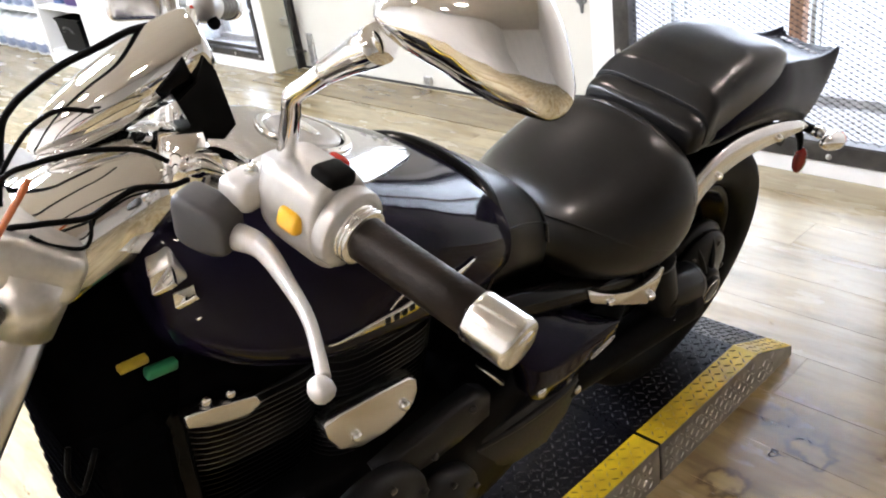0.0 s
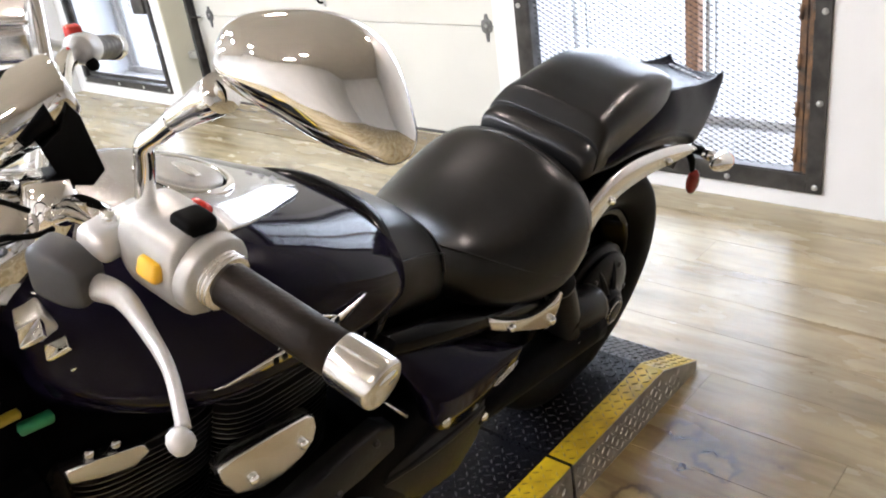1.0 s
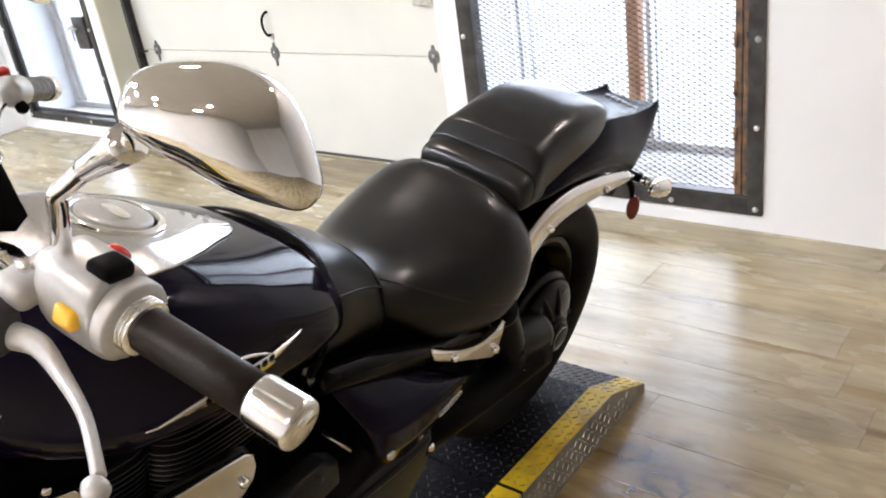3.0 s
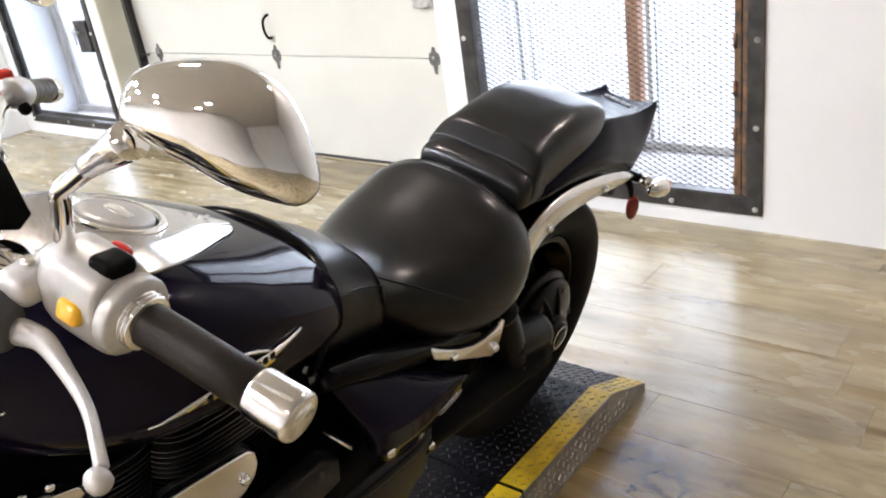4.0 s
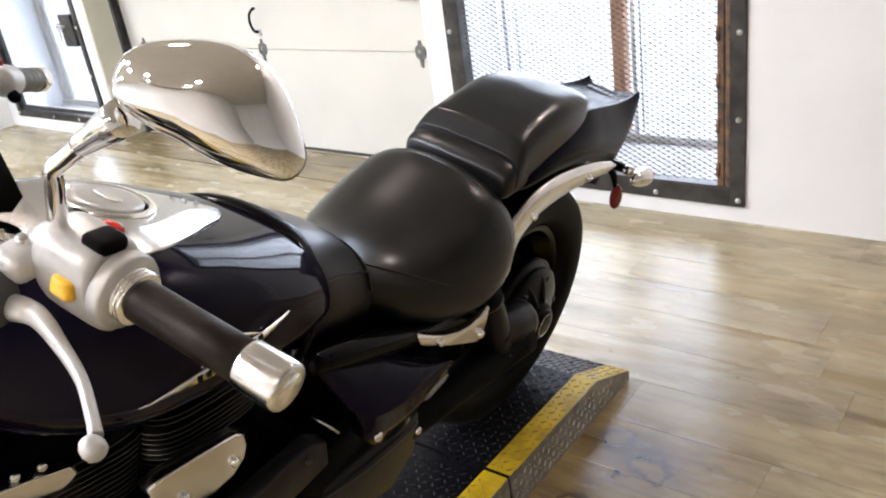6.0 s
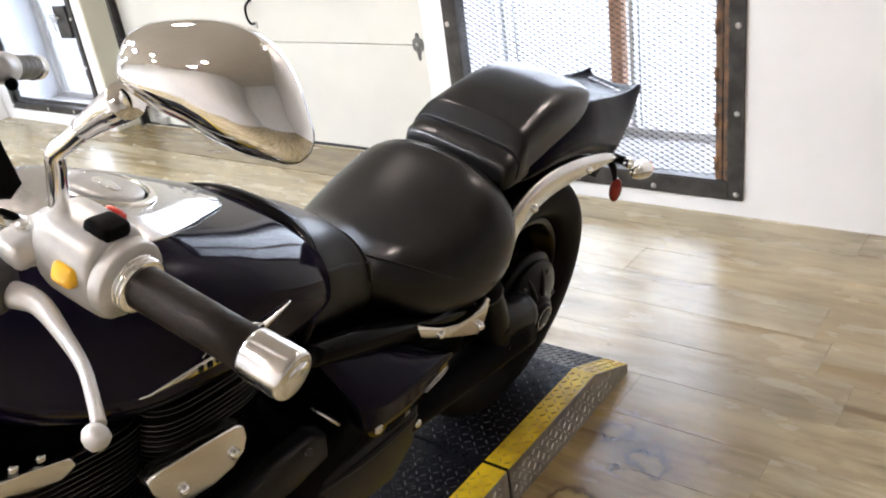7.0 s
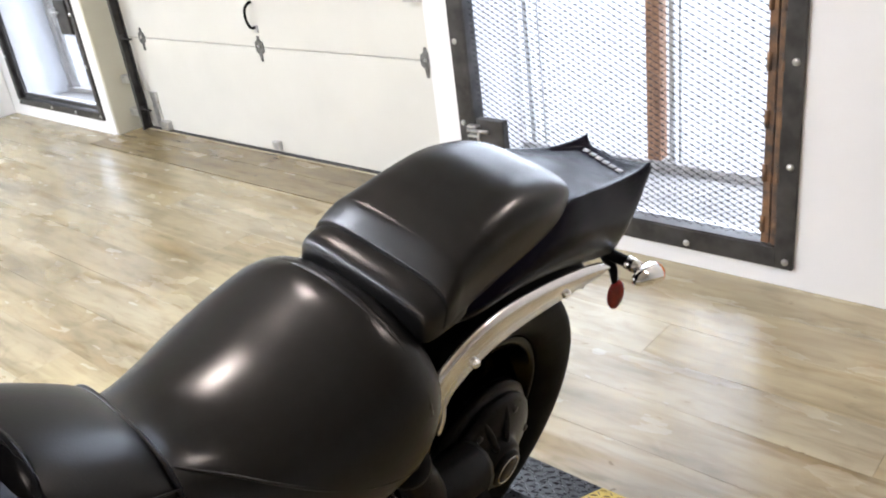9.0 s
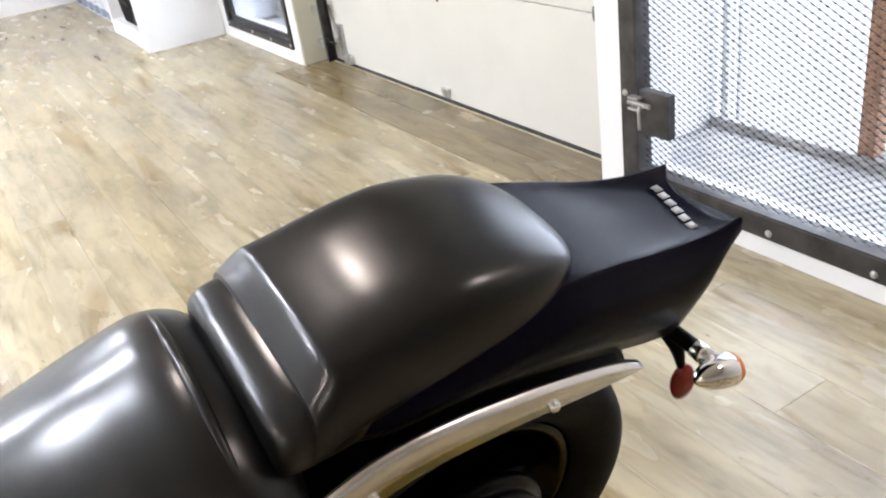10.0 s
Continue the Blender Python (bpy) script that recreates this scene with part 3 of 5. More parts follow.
# ---- garage door ----
def garage_door():
    door = thing("garage_door", "white sectional garage door with steel hinges, shut", "garage door", kind="structure")
    y0, y1 = DOORWAY[0] + 0.01, DOORWAY[1] - 0.03
    z, k = 0.035, 0
    while z < 2.2:
        h = 0.525
        sec = part("section", block((3.18, y0, z if z > 0.1 else 0.017), (3.225, y1, z + h - 0.003), 0.005), DOOR_WHITE, door, smooth=False)
        for y in (2.545, 3.645, 4.735):
            hinge(sec, y, z + h)
        z += h
    part("bottom_seal", block((3.174, y0, 0.0), (3.228, y1, 0.016), 0.004), SEAL, door, "black rubber bottom seal", smooth=False)
    part("threshold", block((3.158, DOORWAY[0] + 0.004, -0.004), (3.172, DOORWAY[1] - 0.004, 0.0075), 0.002), WOOD_TRIM, door, smooth=False)
    # pull handle, bottom bracket, roller carriers
    part("pull_handle", tube([(3.178, 3.645, 0.655), (3.15, 3.645, 0.66), (3.135, 3.65, 0.70), (3.14, 3.65, 0.75), (3.165, 3.645, 0.775), (3.178, 3.645, 0.775)], 0.007, 10, 24), BLACK, door, "black bent pull handle")
    part("handle_base", block((3.172, 3.63, 0.63), (3.181, 3.66, 0.665), 0.002), GALV, door, smooth=False)
    part("bottom_bracket", block((3.158, 3.632, 0.035), (3.181, 3.688, 0.078), 0.004), GALV, door, smooth=False)
    part("lift_bracket", block((3.14, 2.49, 0.80), (3.181, 2.60, 0.86), 0.004), GALV, door, smooth=False)
    part("slide_lock", block((3.16, 2.47, 0.055), (3.181, 2.51, 0.14), 0.004), GALV, door, smooth=False)
    part("corner_bracket", block((3.145, 4.66, 0.022), (3.181, 4.735, 0.075), 0.005), GALV, door, smooth=False)
    part("corner_plate", block((3.165, 4.74, 0.03), (3.181, 4.80, 0.24), 0.004), GALV, door, smooth=False)
    bm = block((3.10, 4.865, 0.02), (3.155, 4.87, 2.2))
    block((3.10, 4.845, 0.02), (3.104, 4.865, 2.2), bm=bm)
    block((3.151, 4.845, 0.02), (3.155, 4.865, 2.2), bm=bm)
    part("track", bm, STEEL, door, "dark steel roller track", smooth=False)
    for z in (0.10, 0.30, 0.9):
        part("track_bracket", block((3.10, 4.872, z), (3.17, 4.965, z + 0.045), 0.003), GALV, door, smooth=False)
    for z in (0.14, 0.56, 1.09):
        part("roller", turned([(0.022, -0.008), (0.024, 0), (0.022, 0.008), (0.006, 0.009), (0.006, 0.09)], aim((3.128, 4.86, z), (0, -1, 0)), 14), STEEL, door)


def hinge(parent, y, z):
    outline = [(-0.035, 0.0), (-0.03, -0.022), (-0.012, -0.03), (-0.006, -0.065), (0.006, -0.065), (0.012, -0.03), (0.03, -0.022), (0.035, 0.0),
               (0.03, 0.022), (0.012, 0.03), (0.006, 0.05), (-0.006, 0.05), (-0.012, 0.03), (-0.03, 0.022)]
    m = Matrix.Translation((3.18, y, z)) @ Matrix(((0, 0, -1, 0), (1, 0, 0, 0), (0, 1, 0, 0), (0, 0, 0, 1)))
    ob = part("hinge", plate([(a * 0.9, b * 1.1) for a, b in outline], 0.006, m), HINGE_STEEL, parent, smooth=False)
    bolt(ob, 3.174, y, z + 0.004, (-1, 0, 0), 0.009, GALV, "pin")
    return ob


garage_door()
# sheet added over the wall's reveal to carry the door's bounced tint
structure("trim", block((WX + 0.004, DOORWAY[1] - 0.012, 0.002), (3.196, DOORWAY[1] - 0.0005, DOORWAY[3] - 0.002)), REVEAL_BOUNCE, "garage doorway reveal, tinted cream for light bounced off the door", "trim")


# ---- white shelf unit with boxes and bins ----
def shelf_unit():
    x0, x1, y0, y1 = 2.44, 2.996, 6.40, 7.50
    shelf = thing("shelf_unit", "tall white open shelf unit beside the window", "shelf", kind="")
    part("side_panel", block((x0, y0, 0.0), (x1, y0 + 0.05, 2.2), 0.003), SHELF, shelf, smooth=False)
    part("side_panel", block((x0, y1 - 0.05, 0.0), (x1, y1, 2.2), 0.003), SHELF, shelf, smooth=False)
    part("plinth", block((x0 + 0.002, y0 + 0.05, 0.0), (x0 + 0.03, y1 - 0.05, 0.082), 0.002), SHELF, shelf, smooth=False)
    part("post_face", block((x0 - 0.004, y0 + 0.002, 0.0), (x0 + 0.02, y0 + 0.16, 2.2), 0.003), SHELF, shelf, smooth=False)
    ys = (6.45, 7.45)
    for a, b in zip(ys, ys[1:]):
        for z in (0.082, 0.44, 0.84, 1.24, 1.64, 2.16):
            part("board", block((x0 + 0.012, a + (0.045 if a > 6.5 else 0), z), (x1, b, z + 0.03), 0.002), SHELF, shelf, smooth=False)
    part("back_panel", block((x1 - 0.012, y0 + 0.05, 0.11), (x1 - 0.002, y1 - 0.05, 2.16)), SHELF, shelf, smooth=False)


shelf_unit()


def bin_box(x, y, z, sx, sy, sz, material, label):
    b = thing("storage_bin", label, "bin", pose(x, y, z))
    rings = []
    for f, h in ((0.86, 0.0), (0.9, 0.01), (1.0, sz * 0.92), (1.05, sz * 0.92), (1.05, sz), (0.97, sz), (0.9, sz * 0.3)):
        rings.append([(sx / 2 * f * c, sy / 2 * f * d, h) for c, d in ((-1, -1), (-1, -0.6), (-1, 0.6), (-1, 1), (1, 1), (1, -1))])
    part("tub", skin(rings), material, b, smooth=False)
    part("handle", tube([(-sx / 2 * 1.02, -sy * 0.2, sz * 0.6), (-sx / 2 - 0.02, -sy * 0.1, sz * 0.75), (-sx / 2 - 0.02, sy * 0.1, sz * 0.75), (-sx / 2 * 1.02, sy * 0.2, sz * 0.6)], 0.008, 8, 12), STEEL, b)


bin_box(2.63, 7.02, 0.112, 0.30, 0.46, 0.26, BLACK, "black plastic bin on the lower shelf")
bin_box(2.63, 6.86, 0.470, 0.26, 0.34, 0.22, PURPLE, "dark purple bin on the middle shelf")
bin_box(2.63, 7.22, 0.470, 0.22, 0.16, 0.26, BLUE, "blue plastic box on the middle shelf")
rack = thing("low_rack", "low white rack board over the jugs", "rack")
part("board", block((2.50, 7.54, 0.372), (2.96, 9.5, 0.392), 0.003), SHELF, rack, smooth=False)
for y in (7.56, 8.5, 9.46):
    part("post", block((2.90, y, 0.0), (2.95, y + 0.03, 0.372), 0.002), SHELF, rack, smooth=False)


def water_jug(x, y, z, group):
    jug = thing("jug", "squat white plastic jug with a blue-grey base band", "jug", pose(x, y, z), group=group)
    r = 0.125
    rings = []
    for f, hh in ((0.92, 0.0), (1.0, 0.015), (1.0, 0.21), (0.93, 0.25), (0.6, 0.30), (0.2, 0.315), (0.2, 0.345)):
        rings.append([(r * f * math.copysign(abs(math.cos(a)) ** 0.6, math.cos(a)), r * f * math.copysign(abs(math.sin(a)) ** 0.6, math.sin(a)), hh) for a in (2 * math.pi * k / 24 for k in range(24))])
    part("body", skin(rings), PALE, jug)
    rings = []
    for f, hh in ((1.004, 0.03), (1.012, 0.032), (1.012, 0.098), (1.004, 0.10)):
        rings.append([(r * f * math.copysign(abs(math.cos(a)) ** 0.6, math.cos(a)), r * f * math.copysign(abs(math.sin(a)) ** 0.6, math.sin(a)), hh + 0.008 * math.sin(3 * a)) for a in (2 * math.pi * k / 24 for k in range(24))])
    part("band", skin(rings, caps=False), BLUE_GREY, jug, "blue-grey wrapping band")
    part("cap", turned([(0.028, 0.33), (0.028, 0.352), (0.024, 0.356), (0.001, 0.356)], n=16), BLUE, jug)


BLUE_GREY = mat("blue_grey_film", (0.19, 0.23, 0.34), 0.4, vary=0.25, scale=20)
for k in range(7):
    water_jug(2.63, 7.70 + 0.268 * k, 0.0, "jugs on the floor")
    water_jug(2.64, 7.70 + 0.268 * k, 0.392, "jugs on the rack")


# ---- tread-plate stand under the motorcycle ----
RY0, RY1, RH = 0.916, 1.75, 0.102


def tread(bm, m, length, width, pitch=0.0205, size=0.0092):
    """Raised lozenges in a turned-about pattern on m's xy plane."""
    nx, ny = int(length / pitch), int(width / pitch)
    for i in range(nx):
        for j in range(ny):
            a = math.radians(45 if (i + j) % 2 else -45)
            c = Vector((pitch * (i + 0.5), pitch * (j + 0.5), 0))
            d, n = Vector((math.cos(a), math.sin(a), 0)), Vector((-math.sin(a), math.cos(a), 0))
            h = Vector((0, 0, 0.0024))
            vs = [bm.verts.new(m @ p) for p in (c + d * size, c + n * size * 0.25, c - d * size, c - n * size * 0.25, c + d * size * 0.55 + h, c - d * size * 0.55 + h)]
            for f in ((0, 1, 4), (1, 2, 5, 4), (2, 3, 5), (3, 0, 4, 5)):
                bm.faces.new([vs[q] for q in f])
    return bm


def stand_module(x0, x1, tapered, label):
    st = thing("stand_module", label, "stand", group="tread-plate stand modules")
    xt = x1 - 0.175 if tapered else x1
    low = 0.028

    def profile(y):
        return [(x0, y, 0.0), (x1, y, 0.0), (x1, y, low if tapered else RH), (xt, y, RH), (x0, y, RH)] if tapered else [(x0, y, 0), (x1, y, 0), (x1, y, RH), (x0, y, RH)]

    part("deck", skin([profile(RY0 + 0.004), profile(RY1)]), TREAD, st, "black painted tread plate", smooth=False)
    # bright side plate
    side = [(p[0], RY0 - 0.001, p[2] * 0.985) for p in profile(0)]
    part("side_plate", skin([side, [(x, RY0 + 0.0035, z) for x, _, z in side]]), ALU, st, "bare aluminium tread plate", smooth=False)
    # yellow edge
    yw = 0.064
    top = [(x0, RH + 0.0015), (xt, RH + 0.0015)] + ([(x1, low + 0.0015)] if tapered else [])
    rings = [[(x, RY0, z - 0.001), (x, RY0 + yw, z - 0.001), (x, RY0 + yw, z), (x, RY0, z)] for x, z in top]
    part("edge_stripe", skin(rings), YELLOW, st, "worn yellow edge stripe", smooth=False)
    bm = bmesh.new()
    tread(bm, Matrix.Translation((x0 + 0.005, RY0 + yw + 0.003, RH)), xt - x0 - 0.01, min(RY1, 1.5) - RY0 - yw)
    if tapered:
        slope = Matrix.Translation((xt, RY0 + yw + 0.003, RH)) @ Matrix.Rotation(math.atan2(RH - low, x1 - xt), 4, "Y")
        tread(bm, slope, 0.195, min(RY1, 1.6) - RY0 - yw)
    tagged(part("tread", bm, LOZENGE, st, smooth=False), kind="stuff")
    bm = bmesh.new()
    tread(bm, Matrix.Translation((x0 + 0.005, RY0 + 0.002, RH + 0.0015)), xt - x0 - 0.01, yw)
    if tapered:
        slope = Matrix.Translation((xt, RY0 + 0.002, RH + 0.0015)) @ Matrix.Rotation(math.atan2(RH - low, x1 - xt), 4, "Y")
        tread(bm, slope, 0.19, yw)
    tagged(part("stripe_tread", bm, YELLOW_WORN, st, smooth=False), kind="stuff")
    bm = bmesh.new()
    m = Matrix.Translation((x0 + 0.005, RY0 - 0.001, 0.008)) @ Matrix.Rotation(radians(90), 4, "X")
    tread(bm, m, xt - x0 - 0.01, RH - 0.012)
    if tapered:
        tread(bm, Matrix.Translation((xt, RY0 - 0.001, 0.006)) @ Matrix.Rotation(radians(90), 4, "X"), 0.09, 0.065)
    tagged(part("side_tread", bm, GALV, st, smooth=False), kind="stuff")
    return st


stand_module(1.328, 1.912, True, "black tread-plate end ramp with a yellow edge")
stand_module(0.10, 1.318, False, "black tread-plate platform with a yellow edge")
stand_module(-1.12, 0.09, False, "black tread-plate platform with a yellow edge")

# ---- the motorcycle ----
# Its own axes: x backwards along the machine, y to its right, z up; it leans on its side stand.
LEAN_DEG = 16.0
bike = thing("motorcycle", "violet-black cruiser motorcycle with chrome trim leaning on its side stand", "motorcycle", pose(0, 1.15, 0.125, LEAN_DEG, 0, 0))
AX, AZ, RR = 1.545, 0.296, 0.312        # rear axle and tyre radius


def bp(name, bm, material, label="", parent=None, smooth=True):
    return part(name, bm, material, parent or bike, label, smooth)


def wheel(name, m, radius, width, label):
    """A wheel about m's z axis."""
    r, w = radius, width / 2
    prof = [(r * 0.66, -w * 0.55), (r * 0.74, -w * 0.9), (r * 0.86, -w), (r * 0.94, -w * 0.86), (r * 0.985, -w * 0.5), (r, 0.0),
            (r * 0.985, w * 0.5), (r * 0.94, w * 0.86), (r * 0.86, w), (r * 0.74, w * 0.9), (r * 0.66, w * 0.55)]
    rows = spline(prof, 31)
    n = 72
    rings = [[m @ Vector((q[0] * math.cos(2 * math.pi * k / n), q[0] * math.sin(2 * math.pi * k / n), q[1])) for k in range(n)] for q in rows]
    wh = bp(name, skin(rings + [rings[0]], caps=False), TYRE, label)
    rim = [(r * 0.60, -w * 0.62), (r * 0.665, -w * 0.66), (r * 0.675, -w * 0.6), (r * 0.62, -w * 0.3), (r * 0.62, w * 0.3), (r * 0.675, w * 0.6), (r * 0.665, w * 0.66), (r * 0.60, w * 0.62)]
    part("rim", turned(rim + [rim[0]], m, 48), GLOSS_BLACK, wh)
    part("hub", turned([(0.03, -w * 1.1), (0.055, -w * 0.9), (0.055, w * 0.9), (0.03, w * 1.1)], m, 24), ENGINE, wh)
    for k in range(5):
        a = 2 * math.pi * k / 5
        d = Vector((math.cos(a), math.sin(a), 0))
        part("spoke", tube([m @ (d * 0.045), m @ (d * r * 0.35), m @ (d * r * 0.63)], [0.03, 0.022, 0.028], 10, flat=0.7), GLOSS_BLACK, wh)
    return wh


SIDE = Matrix.Rotation(radians(90), 4, "X")
wheel("rear_wheel", Matrix.Translation((AX, 0, AZ)) @ SIDE, RR, 0.162, "wide black rear tyre on a black wheel")

# steering turned to the right about the raked head
STEER = radians(22)
HEAD = Vector((0.33, 0.0, 0.96))
RAKE = Vector((math.sin(radians(31)), 0, math.cos(radians(31))))
TURN_M = Matrix.Translation(HEAD) @ Matrix.Rotation(-STEER, 4, RAKE) @ Matrix.Translation(-HEAD)


def st(p):
    """A place on the straight-ahead front end, turned with the steering."""
    return TURN_M @ Vector(p)


wheel("front_wheel", TURN_M @ Matrix.Translation((-0.09, 0, 0.312)) @ SIDE, 0.325, 0.13, "black front tyre on a black wheel")

# forks
for side in (-1, 1):
    v = side * 0.098
    leg = bp("fork_leg", tube([st((-0.11, v, 0.33)), st((0.02, v, 0.532)), st((0.08, v, 0.625))], [0.030, 0.032, 0.031], 18), SATIN, "satin fork slider")
    part("upper_tube", tube([st((0.07, v, 0.61)), st((0.292, v, 0.955))], 0.0255, 20), SATIN, leg, "pale satin fork tube")
    part("dust_seal", tube([st((0.073, v, 0.615)), st((0.083, v, 0.63))], 0.0335, 18), BLACK, leg)
bm = block((-0.056, -0.126, -0.024), (0.030, 0.126, 0.024), 0.014, m=TURN_M @ Matrix.Translation((0.312, 0, 0.984)) @ Matrix.Rotation(radians(33), 4, "Y"), segs=4)
clamp = bp("lower_clamp", bm, CAST, "rough cast aluminium fork clamp")
for side in (-1, 1):
    part("clamp_boss", tube([st((0.305, side * 0.098, 0.985)), st((0.275, side * 0.098, 0.938))], [0.035, 0.033], 24), CAST, clamp)
for side in (-1, 1):
    part("pinch_bolt", turned([(0.010, 0.0), (0.010, 0.008), (0.004, 0.008), (0.004, 0.002), (0.001, 0.002)], TURN_M @ aim((0.268, side * 0.128, 0.968), (-0.5, 0.9 * side, 0.1)), 12), STEEL, clamp)

# front mudguard
rings = []
for k in range(25):
    a = radians(-20 + 200 * k / 24)
    c, s = math.cos(a), math.sin(a)
    ring = []
    for v, dr in ((-0.085, 0.318), (-0.082, 0.345), (-0.05, 0.36), (0, 0.366), (0.05, 0.36), (0.082, 0.345), (0.085, 0.318), (0.078, 0.318), (0.0, 0.352), (-0.078, 0.318)):
        ring.append(st((-0.09 + c * dr, v, 0.33 + s * dr)))
    rings.append(ring)
bp("front_mudguard", skin(rings), PAINT)

# headlight shell and the meter pod on it
def along(rows, steps, n=36, squash=1.0):
    """A round body on the straight-ahead front end. Rows: u, w, radius; rings stand square to its axis."""
    pts = spline(rows, steps)
    rings = []
    for k, (u, w, r) in enumerate(pts):
        a, b = pts[max(k - 1, 0)], pts[min(k + 1, steps - 1)]
        d = Vector((b[0] - a[0], 0, b[1] - a[1])).normalized()
        up = Vector((-d.z, 0, d.x))
        up = up if up.z > 0 else -up
        rings.append([st(Vector((u, 0, w)) + Vector((0, math.cos(q) * r, 0)) + up * math.sin(q) * r * squash) for q in (2 * math.pi * i / n for i in range(n))])
    return skin(rings)


shell = bp("headlight_shell", along([(0.445, 1.012, 0.035), (0.435, 1.012, 0.056), (0.40, 1.000, 0.074), (0.32, 0.967, 0.086), (0.22, 0.917, 0.092), (0.14, 0.878, 0.095), (0.10, 0.858, 0.094)], 26, squash=0.74), CHROME, "large polished chrome headlight shell")
m = TURN_M @ aim((0.102, 0, 0.843), (-0.92, 0, -0.38))
part("headlight_rim", turned([(0.096, -0.02), (0.104, 0.0), (0.104, 0.014), (0.09, 0.018), (0.086, 0.008)], m, 36), CHROME, shell)
part("headlight_lens", turned([(0.088, 0.008), (0.06, 0.02), (0.001, 0.024)], m, 32), GLASS, shell)
POD = [(0.487, 1.124, 0.036), (0.478, 1.121, 0.041), (0.45, 1.109, 0.043), (0.41, 1.091, 0.041), (0.375, 1.075, 0.036), (0.345, 1.060, 0.026), (0.322, 1.047, 0.008)]
pod = bp("meter_pod", along(POD, 28, squash=0.78), CHROME, "polished chrome meter pod over the headlight")
pod_bm = along(POD, 28, squash=0.78)
pod_bm.normal_update()
pod_skin = [(f.calc_center_median(), f.normal.copy()) for f in pod_bm.faces]
pod_bm.free()


def on_pod(p, lift):
    """The place on the pod's shell nearest to p, lifted off it."""
    p = Vector(p)
    near = sorted(pod_skin, key=lambda cn: (cn[0] - p).length)[:4]
    weight = [1.0 / ((c - p).length + 0.001) for c, n in near]
    n = sum((n * w for (c, n), w in zip(near, weight)), Vector()).normalized()
    n = n if n.y < 0 else -n
    q = p - n * (p - near[0][0]).dot(n)
    return q + n * lift


centre = on_pod((0.4103, -0.0431, 1.1019), 0.0)
part("badge", turned([(0.0076, -0.004), (0.0076, -0.0002), (0.0066, 0.0004), (0.0062, -0.0002), (0.0005, -0.0001)], aim(centre, (-0.34, -0.94, 0.07)), 24), SATIN, pod, "round badge")
low_a, high_a = Vector((0.4190, -0.046, 1.1035)), Vector((0.4240, -0.045, 1.0950))
high_b, low_b = Vector((0.4468, -0.050, 1.1305)), Vector((0.4540, -0.050, 1.1040))
rings = []
for i in range(10):
    near, far = low_a.lerp(high_b, i / 9), high_a.lerp(low_b, i / 9)
    row = [near.lerp(far, k / 6) for k in range(7)]
    rings.append([on_pod(p, 0.0016) for p in row] + [on_pod(p, -0.002) for p in reversed(row)])
part("side_inlay", skin(rings), GLOSS_BLACK, pod, "dark violet inlay plate")
prof = ((0.480, 1.118), (0.488, 1.104), (0.497, 1.052), (0.484, 1.040), (0.461, 1.046), (0.450, 1.082), (0.470, 1.096))
bm = skin([[st((u, v, w)) for u, w in prof] for v in (-0.044, -0.038, 0.038, 0.044)])
bp("pod_back", bm, BLACK, "matte black back cover of the meter pod", smooth=False)
rf = bp("fork_reflector", tube([st((0.288, -0.125, 1.030)), st((0.322, -0.125, 1.070))], 0.0042, 12, flat=0.6), DULL_ORANGE, "slim amber reflector beside the fork")

# handlebar
LG0, LG1 = Vector((0.430, -0.298, 1.0966)), Vector((0.449, -0.452, 1.080))      # left grip, inner and outer end
RG0, RG1 = Vector((0.676, 0.300, 0.999)), Vector((0.785, 0.428, 0.928))      # right grip
CL, CR = Vector((0.428, -0.065, 1.040)), Vector((0.500, 0.075, 1.018))
bar = bp("handlebar", tube([LG1, LG0, Vector((0.418, -0.215, 1.094)), Vector((0.426, -0.125, 1.068)), CL, CR, CR + Vector((0.05, 0.07, 0.005)), Vector((0.61, 0.235, 1.022)), RG0, RG1], 0.0127, 16, 70), CHROME, "bent chrome handlebar")
for c in (CL, CR):
    part("riser", tube([c + Vector((0.0, 0, 0.03)), c, c + Vector((-0.02, 0, -0.05))], [0.02, 0.026, 0.024], 16), CHROME, bar)


def grip(a, b, name):
    d = (b - a).normalized()
    m = aim(a, d)
    length = (b - a).length
    prof = [(0.0135, 0.0), (0.0185, 0.001), (0.0186, 0.006), (0.0176, 0.009), (0.0172, 0.02), (0.0171, length * 0.5), (0.0172, length - 0.042), (0.0135, length - 0.041)]
    g = bp(name, turned(prof, m, 28), RUBBER, "worn black rubber grip")
    e = length
    part("end_cap", turned([(0.0176, e - 0.040), (0.0190, e - 0.0385), (0.0193, e - 0.036), (0.0198, e - 0.006), (0.0194, e - 0.003), (0.0180, e - 0.001), (0.0155, e), (0.0005, e)], m, 40), CAP_CHROME, g, "chrome bar-end cap")
    return g


grip(LG0, LG1, "left_grip")
grip(RG0, RG1, "right_grip")

# left switch housing
gd = (LG1 - LG0).normalized()
hm = aim(LG0 - gd * 0.004, gd)
hm = Matrix.Translation(LG0) @ Matrix((( -gd.cross(Vector((0, 0, 1))).normalized()).to_tuple(), gd.to_tuple(), Vector((0, 0, 1)).to_tuple())).transposed().to_4x4()
